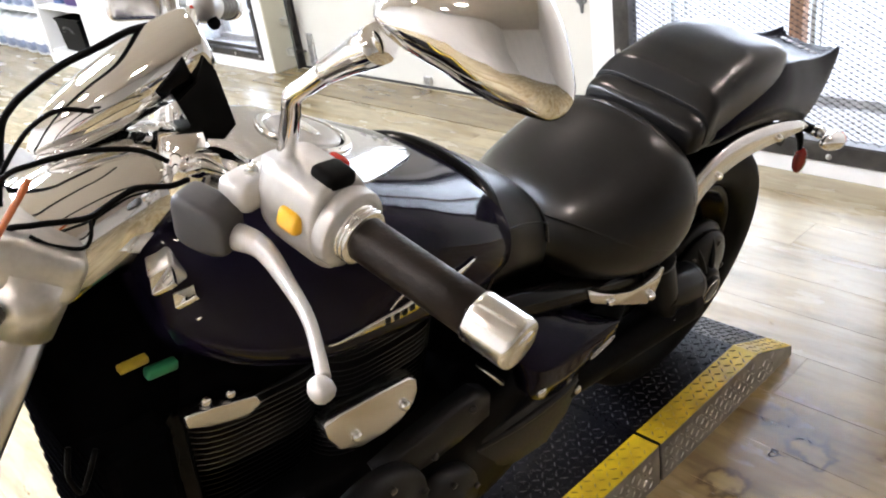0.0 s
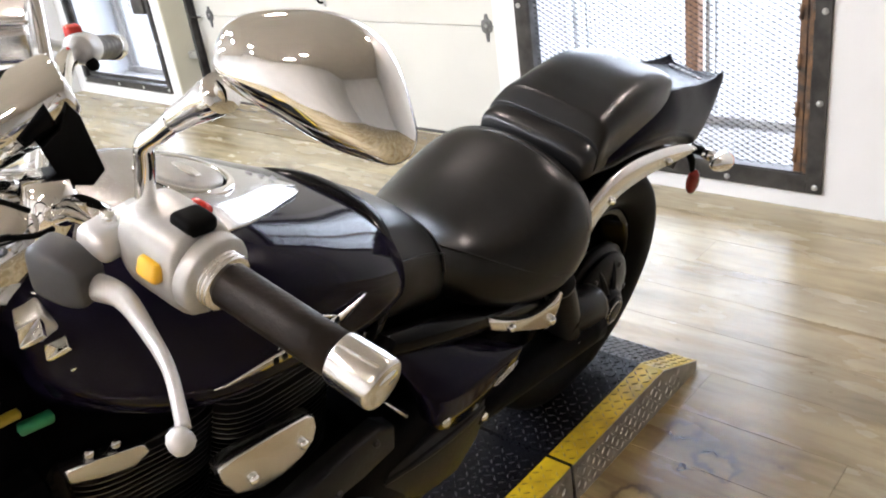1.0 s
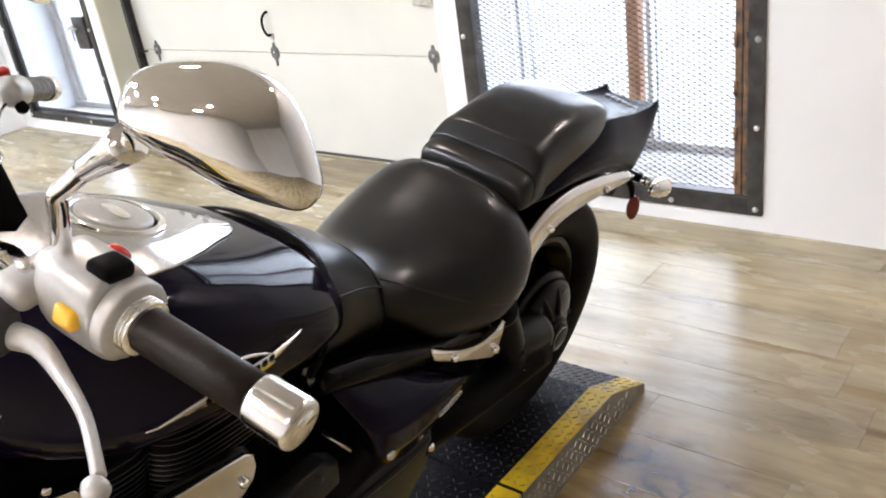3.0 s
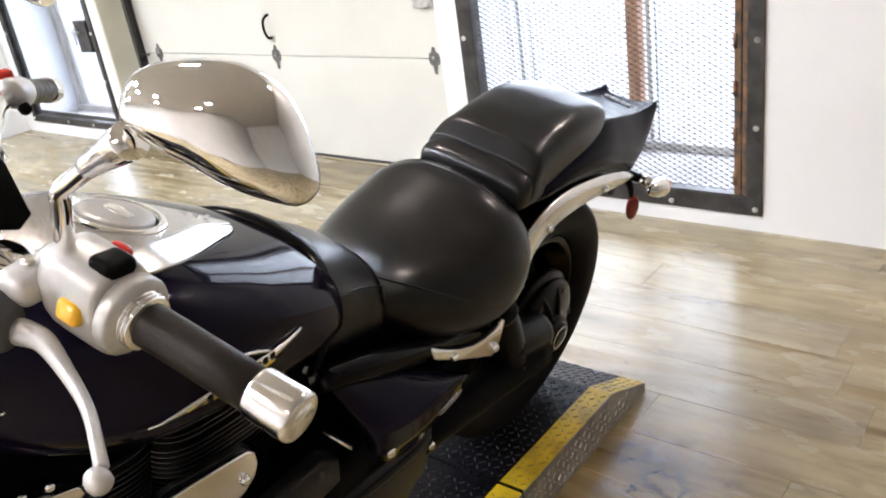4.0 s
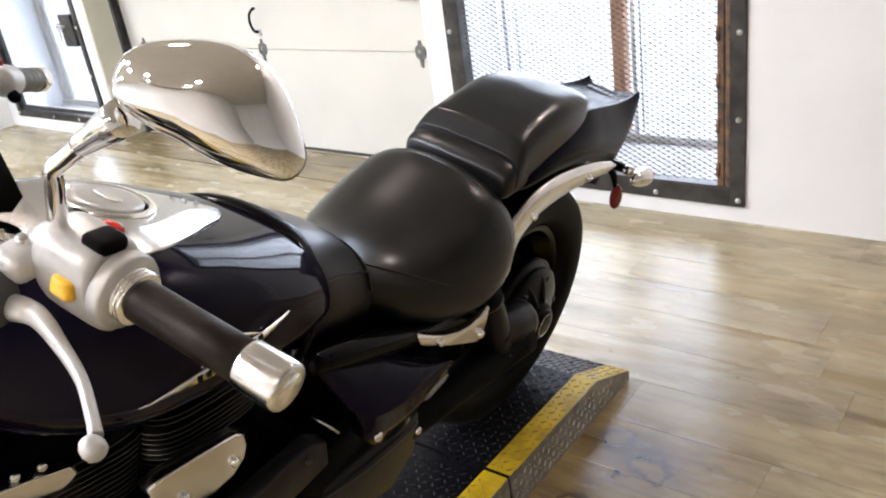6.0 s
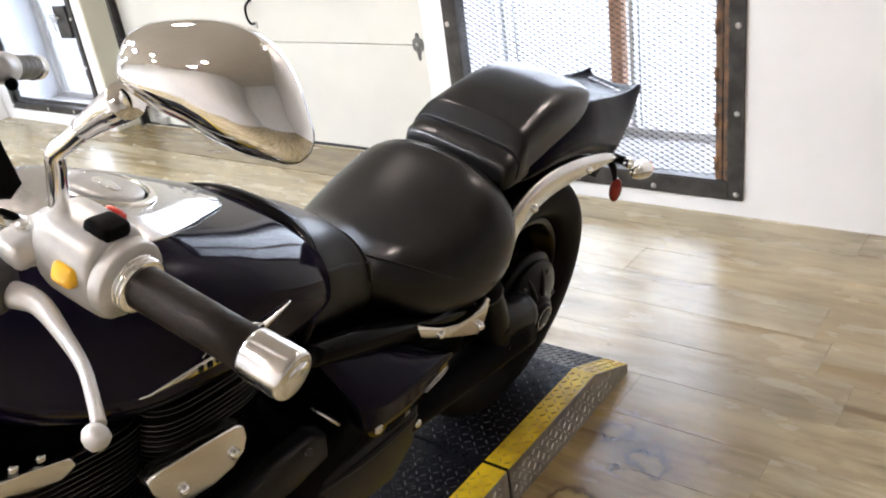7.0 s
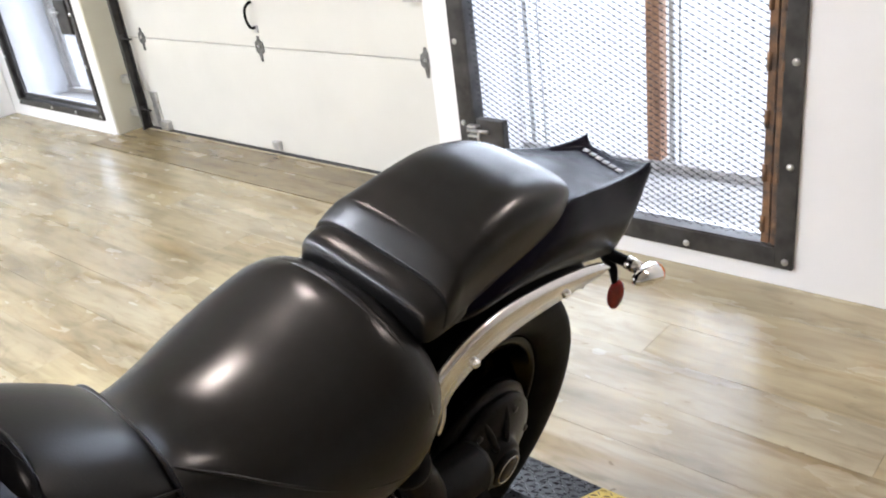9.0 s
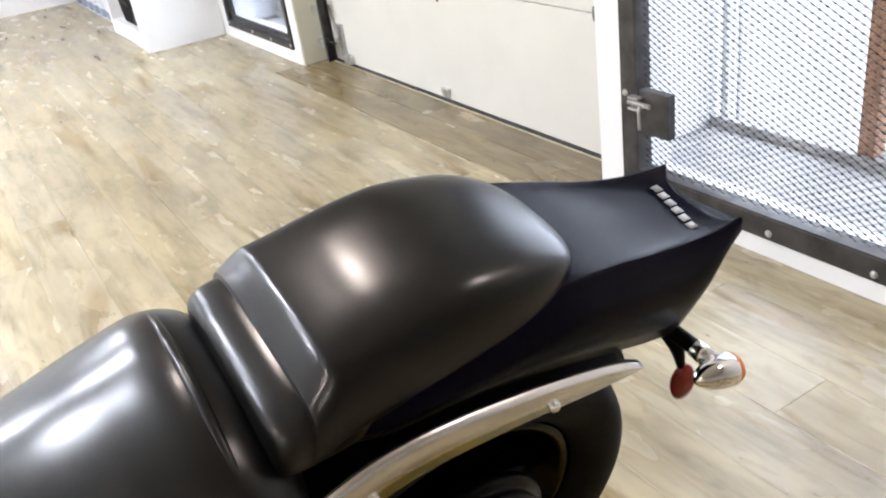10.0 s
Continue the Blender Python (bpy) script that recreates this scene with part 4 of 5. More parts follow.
# hm: x forwards/backwards across the bar, y outwards along the grip, z up
SECTION = [(0.027, 0.020), (0.019, 0.033), (-0.002, 0.036), (-0.019, 0.033), (-0.028, 0.020), (-0.030, -0.002), (-0.027, -0.020), (-0.018, -0.034), (-0.006, -0.039), (0.009, -0.034), (0.022, -0.022), (0.027, -0.004)]
outline = spline(SECTION + [SECTION[0]], 49)[:-1]
rings = [[hm @ Vector((p[0] * f, y, p[1] * f)) for p in outline] for y, f in ((-0.067, 0.70), (-0.0665, 0.84), (-0.064, 0.93), (-0.058, 0.985), (-0.048, 1.0), (-0.020, 1.0), (-0.012, 0.985), (-0.008, 0.95), (-0.007, 0.86))]
house = bp("switch_housing", skin(rings), SILVER, "pale silver left switch housing")
part("collar", turned([(0.024, -0.010), (0.0298, -0.009), (0.0312, -0.007), (0.0312, 0.002), (0.0300, 0.0045), (0.0225, 0.0052)], aim(hm @ Vector((0, 0.0, 0)), gd), 40), SILVER, house)
for kk in range(3):
    part("knurled_ring", turned([(0.0205, 0.004 + kk * 0.004), (0.0222, 0.005 + kk * 0.004), (0.0222, 0.007 + kk * 0.004), (0.0205, 0.008 + kk * 0.004)], aim(LG0, gd), 28), CHROME, house)


def housing_piece(name, x, y, z, sx, sy, sz, material, label="", tilt=0):
    mm = hm @ Matrix.Translation((x, y, z)) @ Matrix.Rotation(radians(tilt), 4, "Y")
    return part(name, block((-sx, -sy, -sz), (sx, sy, sz), min(sx, sy, sz) * 0.8, m=mm, segs=3), material, house, label)


housing_piece("horn_button", -0.0305, -0.028, 0.006, 0.006, 0.0105, 0.0085, AMBER, "yellow-orange push button", 20)
housing_piece("dimmer_switch", 0.003, -0.018, 0.034, 0.014, 0.012, 0.007, BLACK, "black rocker switch", 10)
housing_piece("pass_switch", 0.024, -0.034, 0.026, 0.006, 0.009, 0.006, RED, "small red switch", 30)
housing_piece("signal_switch", 0.026, -0.02, -0.008, 0.008, 0.010, 0.006, BLACK)

# clutch perch, boot and lever
perch = bp("clutch_perch", block((-0.044, -0.096, -0.010), (0.016, -0.062, 0.014), 0.010, m=hm, segs=3), SILVER, "pale silver clutch perch")
part("mirror_boss", turned([(0.014, -0.01), (0.014, 0.012), (0.0115, 0.016), (0.002, 0.016)], aim(hm @ Vector((-0.006, -0.064, 0.012)), (0, 0.0, 1)), 20), SILVER, perch)
part("clamp_bolt", turned([(0.006, 0), (0.006, 0.006), (0.001, 0.006)], aim(hm @ Vector((-0.024, -0.075, 0.018)), (0, 0, 1)), 6), CHROME, perch)
boot_m = hm @ Matrix.Translation((-0.057, -0.091, -0.018)) @ Matrix.Rotation(radians(-12), 4, "Z")
rings = []
for y, sx, sz in spline([(-0.021, 0.010, 0.014), (-0.0195, 0.0135, 0.019), (-0.012, 0.0155, 0.0225), (0.008, 0.0155, 0.0215), (0.022, 0.0140, 0.0165), (0.0255, 0.0115, 0.0125)], 16):
    rings.append([boot_m @ Vector((math.copysign(abs(math.cos(a)) ** 0.38, math.cos(a)) * sx, y, math.copysign(abs(math.sin(a)) ** 0.38, math.sin(a)) * sz)) for a in (2 * math.pi * (k + 0.5) / 32 for k in range(32))])
part("boot", skin(rings), GREY_RUBBER, perch, "dark grey rubber lever boot")
LEVER = [(0.372, -0.232, 1.080), (0.378, -0.262, 1.083), (0.373, -0.300, 1.077), (0.364, -0.335, 1.074), (0.352, -0.362, 1.068), (0.345, -0.376, 1.063)]
lever = bp("clutch_lever", tube(LEVER, [0.0100, 0.0082, 0.0058, 0.0048, 0.0047, 0.0050], 14, 36, flat=1.15), SILVER, "pale silver clutch lever with a ball end")
part("lever_ball", turned([(0.0005, -0.0105), (0.005, -0.009), (0.008, -0.005), (0.009, 0.0), (0.008, 0.005), (0.005, 0.0075), (0.0005, 0.0088)], aim((0.338, -0.383, 1.062), (0, -1, -0.3)), 20), SILVER, lever)
bp("clutch_cable", tube([st(p) for p in ((0.426, -0.105, 1.054), (0.403, -0.11, 1.071), (0.366, -0.11, 1.078), (0.328, -0.11, 1.076), (0.302, -0.11, 1.069), (0.26, -0.10, 1.03), (0.22, -0.09, 0.95))], 0.0024, 10, 48), BLACK, "black clutch cable")
bp("switch_cable", tube([st(p) for p in ((0.44, -0.09, 1.028), (0.423, -0.10, 1.030), (0.396, -0.10, 1.034), (0.371, -0.10, 1.025), (0.352, -0.10, 1.018), (0.314, -0.10, 1.022), (0.288, -0.10, 1.021), (0.25, -0.09, 0.98))], 0.0027, 10, 48), BLACK, "black switch wiring")
bp("switch_cable", tube([st(p) for p in ((0.356, -0.105, 1.018), (0.352, -0.11, 1.004), (0.343, -0.11, 0.997), (0.322, -0.11, 1.006), (0.309, -0.11, 1.018))], 0.0018, 8, 24), BLACK, "black switch wiring")
bp("brake_hose", tube([st(p) for p in ((0.47, 0.03, 1.135), (0.43, 0.0, 1.14), (0.399, -0.02, 1.135), (0.367, -0.02, 1.125), (0.341, -0.02, 1.112), (0.319, -0.02, 1.097), (0.304, -0.02, 1.075), (0.285, 0.0, 1.0))], 0.0034, 10, 48), BLACK, "black brake hose")
bp("throttle_cable", tube([st(p) for p in ((0.38, -0.05, 1.09), (0.355, -0.06, 1.099), (0.329, -0.06, 1.088), (0.305, -0.06, 1.063), (0.295, -0.06, 1.045), (0.28, -0.04, 0.98))], 0.0022, 10, 40), BLACK, "black throttle cable")
bp("wire_loop", tube([(0.27, -0.11, 0.80), (0.255, -0.115, 0.775), (0.245, -0.115, 0.76), (0.24, -0.11, 0.785), (0.25, -0.10, 0.81)], 0.0028, 8, 24), BLACK, "thin black wire loop")

# mirrors
def mirror(base, bend, ball, joint, centre, a_dir, b_dir, name):
    """A chrome mirror with its stem; a_dir runs outwards across the head, b_dir up it."""
    stem = bp(name, tube([base, base.lerp(bend, 0.75), bend, bend.lerp(ball, 0.5), ball], [0.0075, 0.007, 0.0068, 0.0068, 0.0075], 14, 30), CHROME, "chrome mirror on a bent stem")
    part("stem_nut", turned([(0.0105, -0.012), (0.0115, -0.010), (0.0115, 0.004), (0.0095, 0.008)], aim(base, bend - base), 6), CHROME, stem)
    part("neck", tube([ball, ball.lerp(joint, 0.35), ball.lerp(joint, 0.75), joint], [0.0082, 0.0094, 0.0118, 0.0125], 18, 18), CHROME, stem)
    a = Vector(a_dir).normalized()
    n = a.cross(Vector(b_dir)).normalized()
    b = n.cross(a)
    m = Matrix.Translation(centre) @ Matrix((a, b, n)).transposed().to_4x4()
    outline = [(-0.058, 0.022), (-0.051, 0.033), (-0.036, 0.040), (-0.016, 0.042), (0.004, 0.041), (0.021, 0.036), (0.036, 0.025), (0.046, 0.008), (0.052, -0.012), (0.055, -0.027), (0.052, -0.038), (0.043, -0.044), (0.030, -0.042),
               (0.013, -0.037), (-0.004, -0.029), (-0.021, -0.019), (-0.037, -0.011), (-0.053, 0.0), (-0.060, 0.010)]
    ring = [Vector(q) for q in spline(outline + [outline[0]], 77)[:-1]]
    mid = Vector((-0.006, 0.006))
    rings = [[m @ Vector((q.x, q.y, h)) for q in ring] for h in (0.0, 0.003)]
    for k in range(1, 17):
        q = k / 16.3 * math.pi / 2
        f, h = math.cos(q) ** 0.85, 0.003 + 0.034 * math.sin(q)
        rings.append([m @ Vector((mid.x + (p.x - mid.x) * f, mid.y + (p.y - mid.y) * f, h)) for p in ring])
    head = part("head", skin(rings), CHROME, stem, "teardrop chrome mirror shell")
    part("rim", plate([(x * 0.985, y * 0.985) for x, y in outline], 0.003, m @ Matrix.Translation((0, 0, -0.003)), smooth_steps=66), BLACK, head)
    part("glass", plate([(x * 0.94, y * 0.94) for x, y in outline], 0.002, m @ Matrix.Translation((0, 0, -0.006)), smooth_steps=66), CHROME, head, "mirror glass")
    return stem


mirror(Vector((0.420, -0.236, 1.120)), Vector((0.410, -0.266, 1.196)), Vector((0.418, -0.292, 1.222)), Vector((0.420, -0.340, 1.258)),
       Vector((0.456, -0.384, 1.268)), (0.586, -0.805, 0.092), (0.217, 0.266, 0.939), "left_mirror")

mirror(Vector((0.562, 0.180, 1.045)), Vector((0.590, 0.236, 1.112)), Vector((0.618, 0.258, 1.130)), Vector((0.652, 0.300, 1.146)),
       Vector((0.715, 0.318, 1.145)), (0.80, 0.55, -0.25), (0.10, 0.25, 0.96), "right_mirror")

# right switch gear
rgd = (RG1 - RG0).normalized()
rm = aim(RG0 - rgd * 0.03, rgd)
rh = bp("throttle_housing", turned([(0.015, -0.035), (0.019, -0.028), (0.0215, 0.0), (0.0205, 0.022), (0.018, 0.028)], rm, 24), SILVER, "pale silver throttle housing")
part("kill_switch", block((-0.010, -0.008, -0.009), (0.010, 0.008, 0.009), 0.004, m=Matrix.Translation(rm @ Vector((0, 0, 0)) + Vector((-0.01, 0.0, 0.025)))), RED, rh, "red stop switch")
part("start_button", turned([(0.008, 0), (0.008, 0.008), (0.001, 0.009)], aim(rm @ Vector((0, 0, 0.008)) + Vector((-0.012, -0.034, -0.005)), (-0.3, -1, 0)), 14), BLACK, rh)
rc = Vector((0.535, 0.215, 1.082))
res = bp("brake_reservoir", block((-0.03, -0.04, -0.022), (0.03, 0.04, 0.022), 0.010, m=Matrix.Translation(rc) @ Matrix.Rotation(radians(-28), 4, "Z"), segs=3), SATIN, "satin brake fluid reservoir")
part("cap", block((-0.032, -0.042, 0.0), (0.032, 0.042, 0.012), 0.005, m=Matrix.Translation(rc + Vector((0, 0, 0.023))) @ Matrix.Rotation(radians(-28), 4, "Z")), SATIN, res)
bp("brake_lever", tube([Vector((0.555, 0.24, 1.06)), Vector((0.60, 0.30, 1.03)), Vector((0.66, 0.37, 0.985)), Vector((0.70, 0.41, 0.955))], [0.010, 0.009, 0.0075, 0.009], 12, 24), SILVER, "pale silver brake lever")

# tank
TANK = [(0.355, 0.058, 0.968, 0.85), (0.375, 0.097, 0.99, 0.815), (0.43, 0.143, 0.998, 0.775), (0.51, 0.175, 0.988, 0.745), (0.59, 0.183, 0.966, 0.735),
        (0.67, 0.179, 0.930, 0.725), (0.75, 0.167, 0.891, 0.715), (0.81, 0.15, 0.862, 0.71), (0.838, 0.135, 0.846, 0.705), (0.846, 0.118, 0.84, 0.705)]


def shoulder(u):
    """How square the tank's shoulder is; it rounds off towards the seat."""
    return 3.6 - 1.2 * min(1.0, max(0.0, (u - 0.68) / 0.15))


tank = bp("fuel_tank", body(TANK, 44, 64, 2.2, level=0.42, e_up=shoulder), PAINT, "gloss violet-black fuel tank")


def tank_top(u, v):
    """Height of the tank's skin over a place."""
    us = [s[0] for s in TANK]
    hw, top, bot = (float(np.interp(u, us, [s[k] for s in TANK])) for k in (1, 2, 3))
    cw = bot + 0.42 * (top - bot)
    return cw + (top - cw) * max(0.0, 1 - min(1, abs(v) / hw) ** shoulder(u)) ** (1 / shoulder(u))


# console on the tank: crowned plate with a pointed tail
rings = []
for u, hw in spline([(0.42, 0.05), (0.435, 0.080), (0.48, 0.105), (0.55, 0.112), (0.60, 0.106), (0.66, 0.079), (0.70, 0.054), (0.74, 0.029), (0.757, 0.014), (0.760, 0.009)], 48):
    skirt = min(0.030, 0.42 * hw)
    rise = 0.012 if u < 0.70 else 0.012 - 0.007 * (u - 0.70) / 0.06
    edge, flat = hw, hw - skirt
    level = tank_top(u, flat * 0.6) + rise
    left = [(u, -edge, tank_top(u, edge) - 0.004), (u, -edge, tank_top(u, edge) + 0.0035), (u, -edge + 0.0012, tank_top(u, edge) + 0.0048), (u, -flat - 0.003, level - 0.0032), (u, -flat, level - 0.0012), (u, -flat + 0.004, level - 0.0004)]
    mid = [(u, v, level + 0.0022 * (1 - (v / max(flat, 0.001)) ** 2)) for v in np.linspace(-flat * 0.8, flat * 0.8, 9)]
    rings.append(left + mid + [(p[0], -p[1], p[2]) for p in reversed(left)])
console = bp("tank_console", skin(rings), CONSOLE, "satin chrome tank console with a pointed tail")
cap_z = tank_top(0.605, 0) + 0.0115
cm = aim((0.605, 0, cap_z), (0.36, 0, 1))
cap = part("filler_cap", turned([(0.056, -0.006), (0.056, 0.003), (0.054, 0.0045), (0.0475, 0.0045), (0.046, 0.003), (0.046, -0.004), (0.0005, -0.004)], cm, 56), CHROME, bike, "round chrome fuel filler cap")
part("cap_ring", turned([(0.0458, -0.003), (0.0458, 0.0015), (0.0425, 0.0015), (0.0425, -0.003)], cm, 48), BLACK, cap)
part("cap_disc", turned([(0.0422, -0.003), (0.0422, 0.004), (0.040, 0.0058), (0.030, 0.0068), (0.0005, 0.0072)], cm, 48), SILVER, cap, "pale silver cap disc")
part("key_cover", plate([(-0.02, -0.006), (0.012, -0.009), (0.018, 0.0), (0.012, 0.009), (-0.02, 0.006)], 0.003, cm @ Matrix.Translation((0, 0, 0.006)), 0.001, smooth_steps=30), SATIN, cap)
for uu in (0.70, 0.715, 0.73):
    part("indicator", block((-0.0025, -0.004, 0), (0.0025, 0.004, 0.002), 0.0006, m=Matrix.Translation((uu, 0.010 - (uu - 0.70) * 0.3, tank_top(uu, 0.012) + 0.0128))), GREY_BAR, console)

# tank emblem: a slender swept blade with lettering reduced to bars
def on_flank(u, w, off=0.002):
    us = [s[0] for s in TANK]
    hw, top, bot = (float(np.interp(u, us, [s[k] for s in TANK])) for k in (1, 2, 3))
    cw = bot + 0.42 * (top - bot)
    h, e = ((top - cw), shoulder(u)) if w > cw else ((cw - bot), 2.2)
    return Vector((u, -hw * max(0.0, 1 - min(1, abs(w - cw) / h) ** e) ** (1 / e) - off, w))


def flank_strip(spine, off=0.002, thick=0.003):
    """A raised strip on the tank's left flank. Spine: u, w, half-height."""
    rings = []
    for u, w, hh in spline(spine, 24):
        a, b = on_flank(u, w + hh, off), on_flank(u, w - hh, off)
        n = Vector((0, -1, 0.15)).normalized() * thick
        rings.append([b, a, a + n, b + n])
    return skin(rings)


emb = bp("tank_emblem", flank_strip([(0.500, 0.836, 0.0008), (0.55, 0.838, 0.005), (0.60, 0.838, 0.0085), (0.64, 0.836, 0.009), (0.68, 0.835, 0.0065), (0.722, 0.838, 0.0008)]), CHROME, "chrome swept blade emblem")
part("upper_blade", flank_strip([(0.575, 0.850, 0.0006), (0.592, 0.862, 0.0022), (0.62, 0.864, 0.0024), (0.648, 0.852, 0.0022), (0.665, 0.842, 0.0006)]), CHROME, emb)
for k in range(9):
    u = 0.568 + k * 0.0115
    part("letter_bar", flank_strip([(u, 0.838, 0.0045), (u + 0.003, 0.838, 0.0045), (u + 0.006, 0.838, 0.0045)], 0.0052, 0.0015), BLACK, emb)

# glossy lip round the tank's back, and the vinyl band between tank and seat
LIP = [(0.786, 0.101, 0.860, 0.004, 0.002), (0.797, 0.070, 0.864, 0.014, 0.005), (0.812, 0.030, 0.862, 0.020, 0.007), (0.823, -0.020, 0.855, 0.023, 0.008), (0.827, -0.065, 0.845, 0.022, 0.008), (0.822, -0.104, 0.826, 0.017, 0.007),
       (0.812, -0.129, 0.796, 0.012, 0.006), (0.800, -0.138, 0.755, 0.009, 0.005), (0.792, -0.134, 0.715, 0.008, 0.005), (0.790, -0.122, 0.682, 0.006, 0.004)]
rings = []
for u, v, w, half, rise in spline(LIP, 60):
    n = Vector((0, v + 0.005, max(0.02, w - 0.745))).normalized()
    p, fwd = Vector((u, v, w)), Vector((1, 0, 0))
    rings.append([p - fwd * half - n * 0.016, p - fwd * half - n * 0.001, p - fwd * half * 0.7 + n * rise * 0.75, p - fwd * half * 0.2 + n * rise, p + fwd * half * 0.3 + n * rise * 0.85, p + fwd * half * 0.8 + n * rise * 0.4, p + fwd * half - n * 0.001, p + fwd * half - n * 0.016])
bp("tank_lip", skin(rings), GLOSS_BLACK, "gloss black swept lip behind the tank")
nose = bp("seat_nose", body([(0.808, 0.122, 0.853, 0.665), (0.838, 0.124, 0.846, 0.66), (0.87, 0.121, 0.831, 0.65), (0.91, 0.113, 0.807, 0.635), (0.945, 0.107, 0.782, 0.62), (0.968, 0.100, 0.757, 0.62), (0.976, 0.08, 0.735, 0.63)], 20, 40, 2.6, level=0.4), NOSE_VINYL, "black vinyl band at the seat's nose")

for hs in (-1, 1):
    part("top_seam", tube([(0.835, hs * 0.1195, 0.790), (0.88, hs * 0.1135, 0.776), (0.93, hs * 0.1055, 0.752), (0.966, hs * 0.0965, 0.728)], 0.0016, 6, 24), NOSE_VINYL, nose)
part("nose_welt", tube([(0.962, hv, hw) for hv, hw in ((0.104, 0.70), (0.093, 0.732), (0.06, 0.757), (0.0, 0.7645), (-0.06, 0.757), (-0.093, 0.732), (-0.104, 0.70))], 0.003, 8, 40), NOSE_VINYL, nose)

bp("seat_pan", body([(0.80, 0.085, 0.70, 0.52), (0.86, 0.100, 0.70, 0.48), (1.00, 0.105, 0.66, 0.44), (1.15, 0.110, 0.60, 0.42), (1.28, 0.095, 0.60, 0.44), (1.32, 0.06, 0.60, 0.48)], 18, 28, 3.0), MATTE, "matte black frame cover under the seat")

# seats
SEAT = [(0.945, 0.06, 0.735, 0.66), (0.957, 0.090, 0.750, 0.635), (0.995, 0.112, 0.733, 0.605), (1.045, 0.142, 0.724, 0.566), (1.12, 0.173, 0.735, 0.530), (1.19, 0.186, 0.757, 0.508),
        (1.245, 0.185, 0.775, 0.51), (1.282, 0.174, 0.768, 0.535), (1.308, 0.152, 0.742, 0.58), (1.325, 0.11, 0.705, 0.63)]
seat = bp("rider_seat", body(SEAT, 44, 48, 2.25, level=0.46), LEATHER, "broad black vinyl rider seat")


def seat_side(u, w):
    """A place on the seat's left side."""
    us = [s[0] for s in SEAT]
    hw, top, bot = (float(np.interp(u, us, [s[k] for s in SEAT])) for k in (1, 2, 3))
    cw = bot + 0.46 * (top - bot)
    h = (top - cw) if w > cw else (cw - bot)
    return Vector((u, -hw * max(0.0, 1 - min(1, abs(w - cw) / h) ** 2.25) ** (1 / 2.25), w))


part("side_seam", tube([seat_side(u, w) for u, w in ((0.965, 0.735), (0.985, 0.722), (1.02, 0.704), (1.06, 0.682), (1.10, 0.660), (1.15, 0.634), (1.20, 0.612), (1.25, 0.592), (1.29, 0.585), (1.315, 0.60))], 0.0017, 8, 50), LEATHER, seat)
part("rear_welt", tube([(1.262, 0.179 * math.cos(q) * 0.99, 0.632 + 0.1415 * math.sin(q) ** 0.89) for q in np.linspace(0.22, math.pi - 0.22, 30)], 0.0065, 10), LEATHER, seat)
bp("pillion_front", body([(1.294, 0.080, 0.756, 0.728), (1.296, 0.104, 0.770, 0.722), (1.302, 0.114, 0.779, 0.718), (1.316, 0.118, 0.786, 0.716), (1.336, 0.118, 0.790, 0.715), (1.372, 0.116, 0.790, 0.715), (1.39, 0.110, 0.78, 0.72)], 30, 56, 4.2, level=0.42, shift=lambda u: -0.012), LEATHER, "black vinyl front roll of the pillion seat")


def pad_ring(u, hw, top, bot, n=60):
    """A pillion section: slightly crowned top, rounded shoulders, sides that fall steeply and flare a little."""
    c, ring = -0.012 - 0.012 * (u - 1.35) / 0.35, []
    mid = bot + 0.30 * (top - bot)
    for k in range(n):
        q = 2 * math.pi * k / n
        cs, sn = math.cos(q), math.sin(q)
        e = 2 / 4.2 if sn > 0 else 2 / 5.0
        v = math.copysign(abs(cs) ** e, cs) * hw
        w = mid + math.copysign(abs(sn) ** e, sn) * ((top - mid) if sn > 0 else (mid - bot))
        ring.append((u + 0.14 * (w - top) * max(0.0, 1 - (u - 1.34) / 0.06), c + v, w))
    return ring


PAD = [(1.3350, 0.108, 0.790, 0.735), (1.3356, 0.1185, 0.7955, 0.732), (1.338, 0.1205, 0.7985, 0.731), (1.346, 0.1205, 0.8065, 0.731), (1.355, 0.1195, 0.8155, 0.731), (1.3605, 0.1185, 0.8205, 0.732),
       (1.366, 0.1175, 0.8238, 0.733), (1.375, 0.1165, 0.8265, 0.734), (1.40, 0.1145, 0.833, 0.737), (1.44, 0.113, 0.843, 0.742), (1.50, 0.111, 0.852, 0.748), (1.55, 0.107, 0.848, 0.757), (1.595, 0.099, 0.838, 0.765),
       (1.63, 0.085, 0.823, 0.771), (1.652, 0.064, 0.808, 0.775), (1.664, 0.038, 0.797, 0.778), (1.668, 0.012, 0.790, 0.780)]
bp("pillion_pad", skin([pad_ring(*row) for row in spline(PAD, 100)]), LEATHER, "smooth black vinyl pillion pad with a folded front edge")

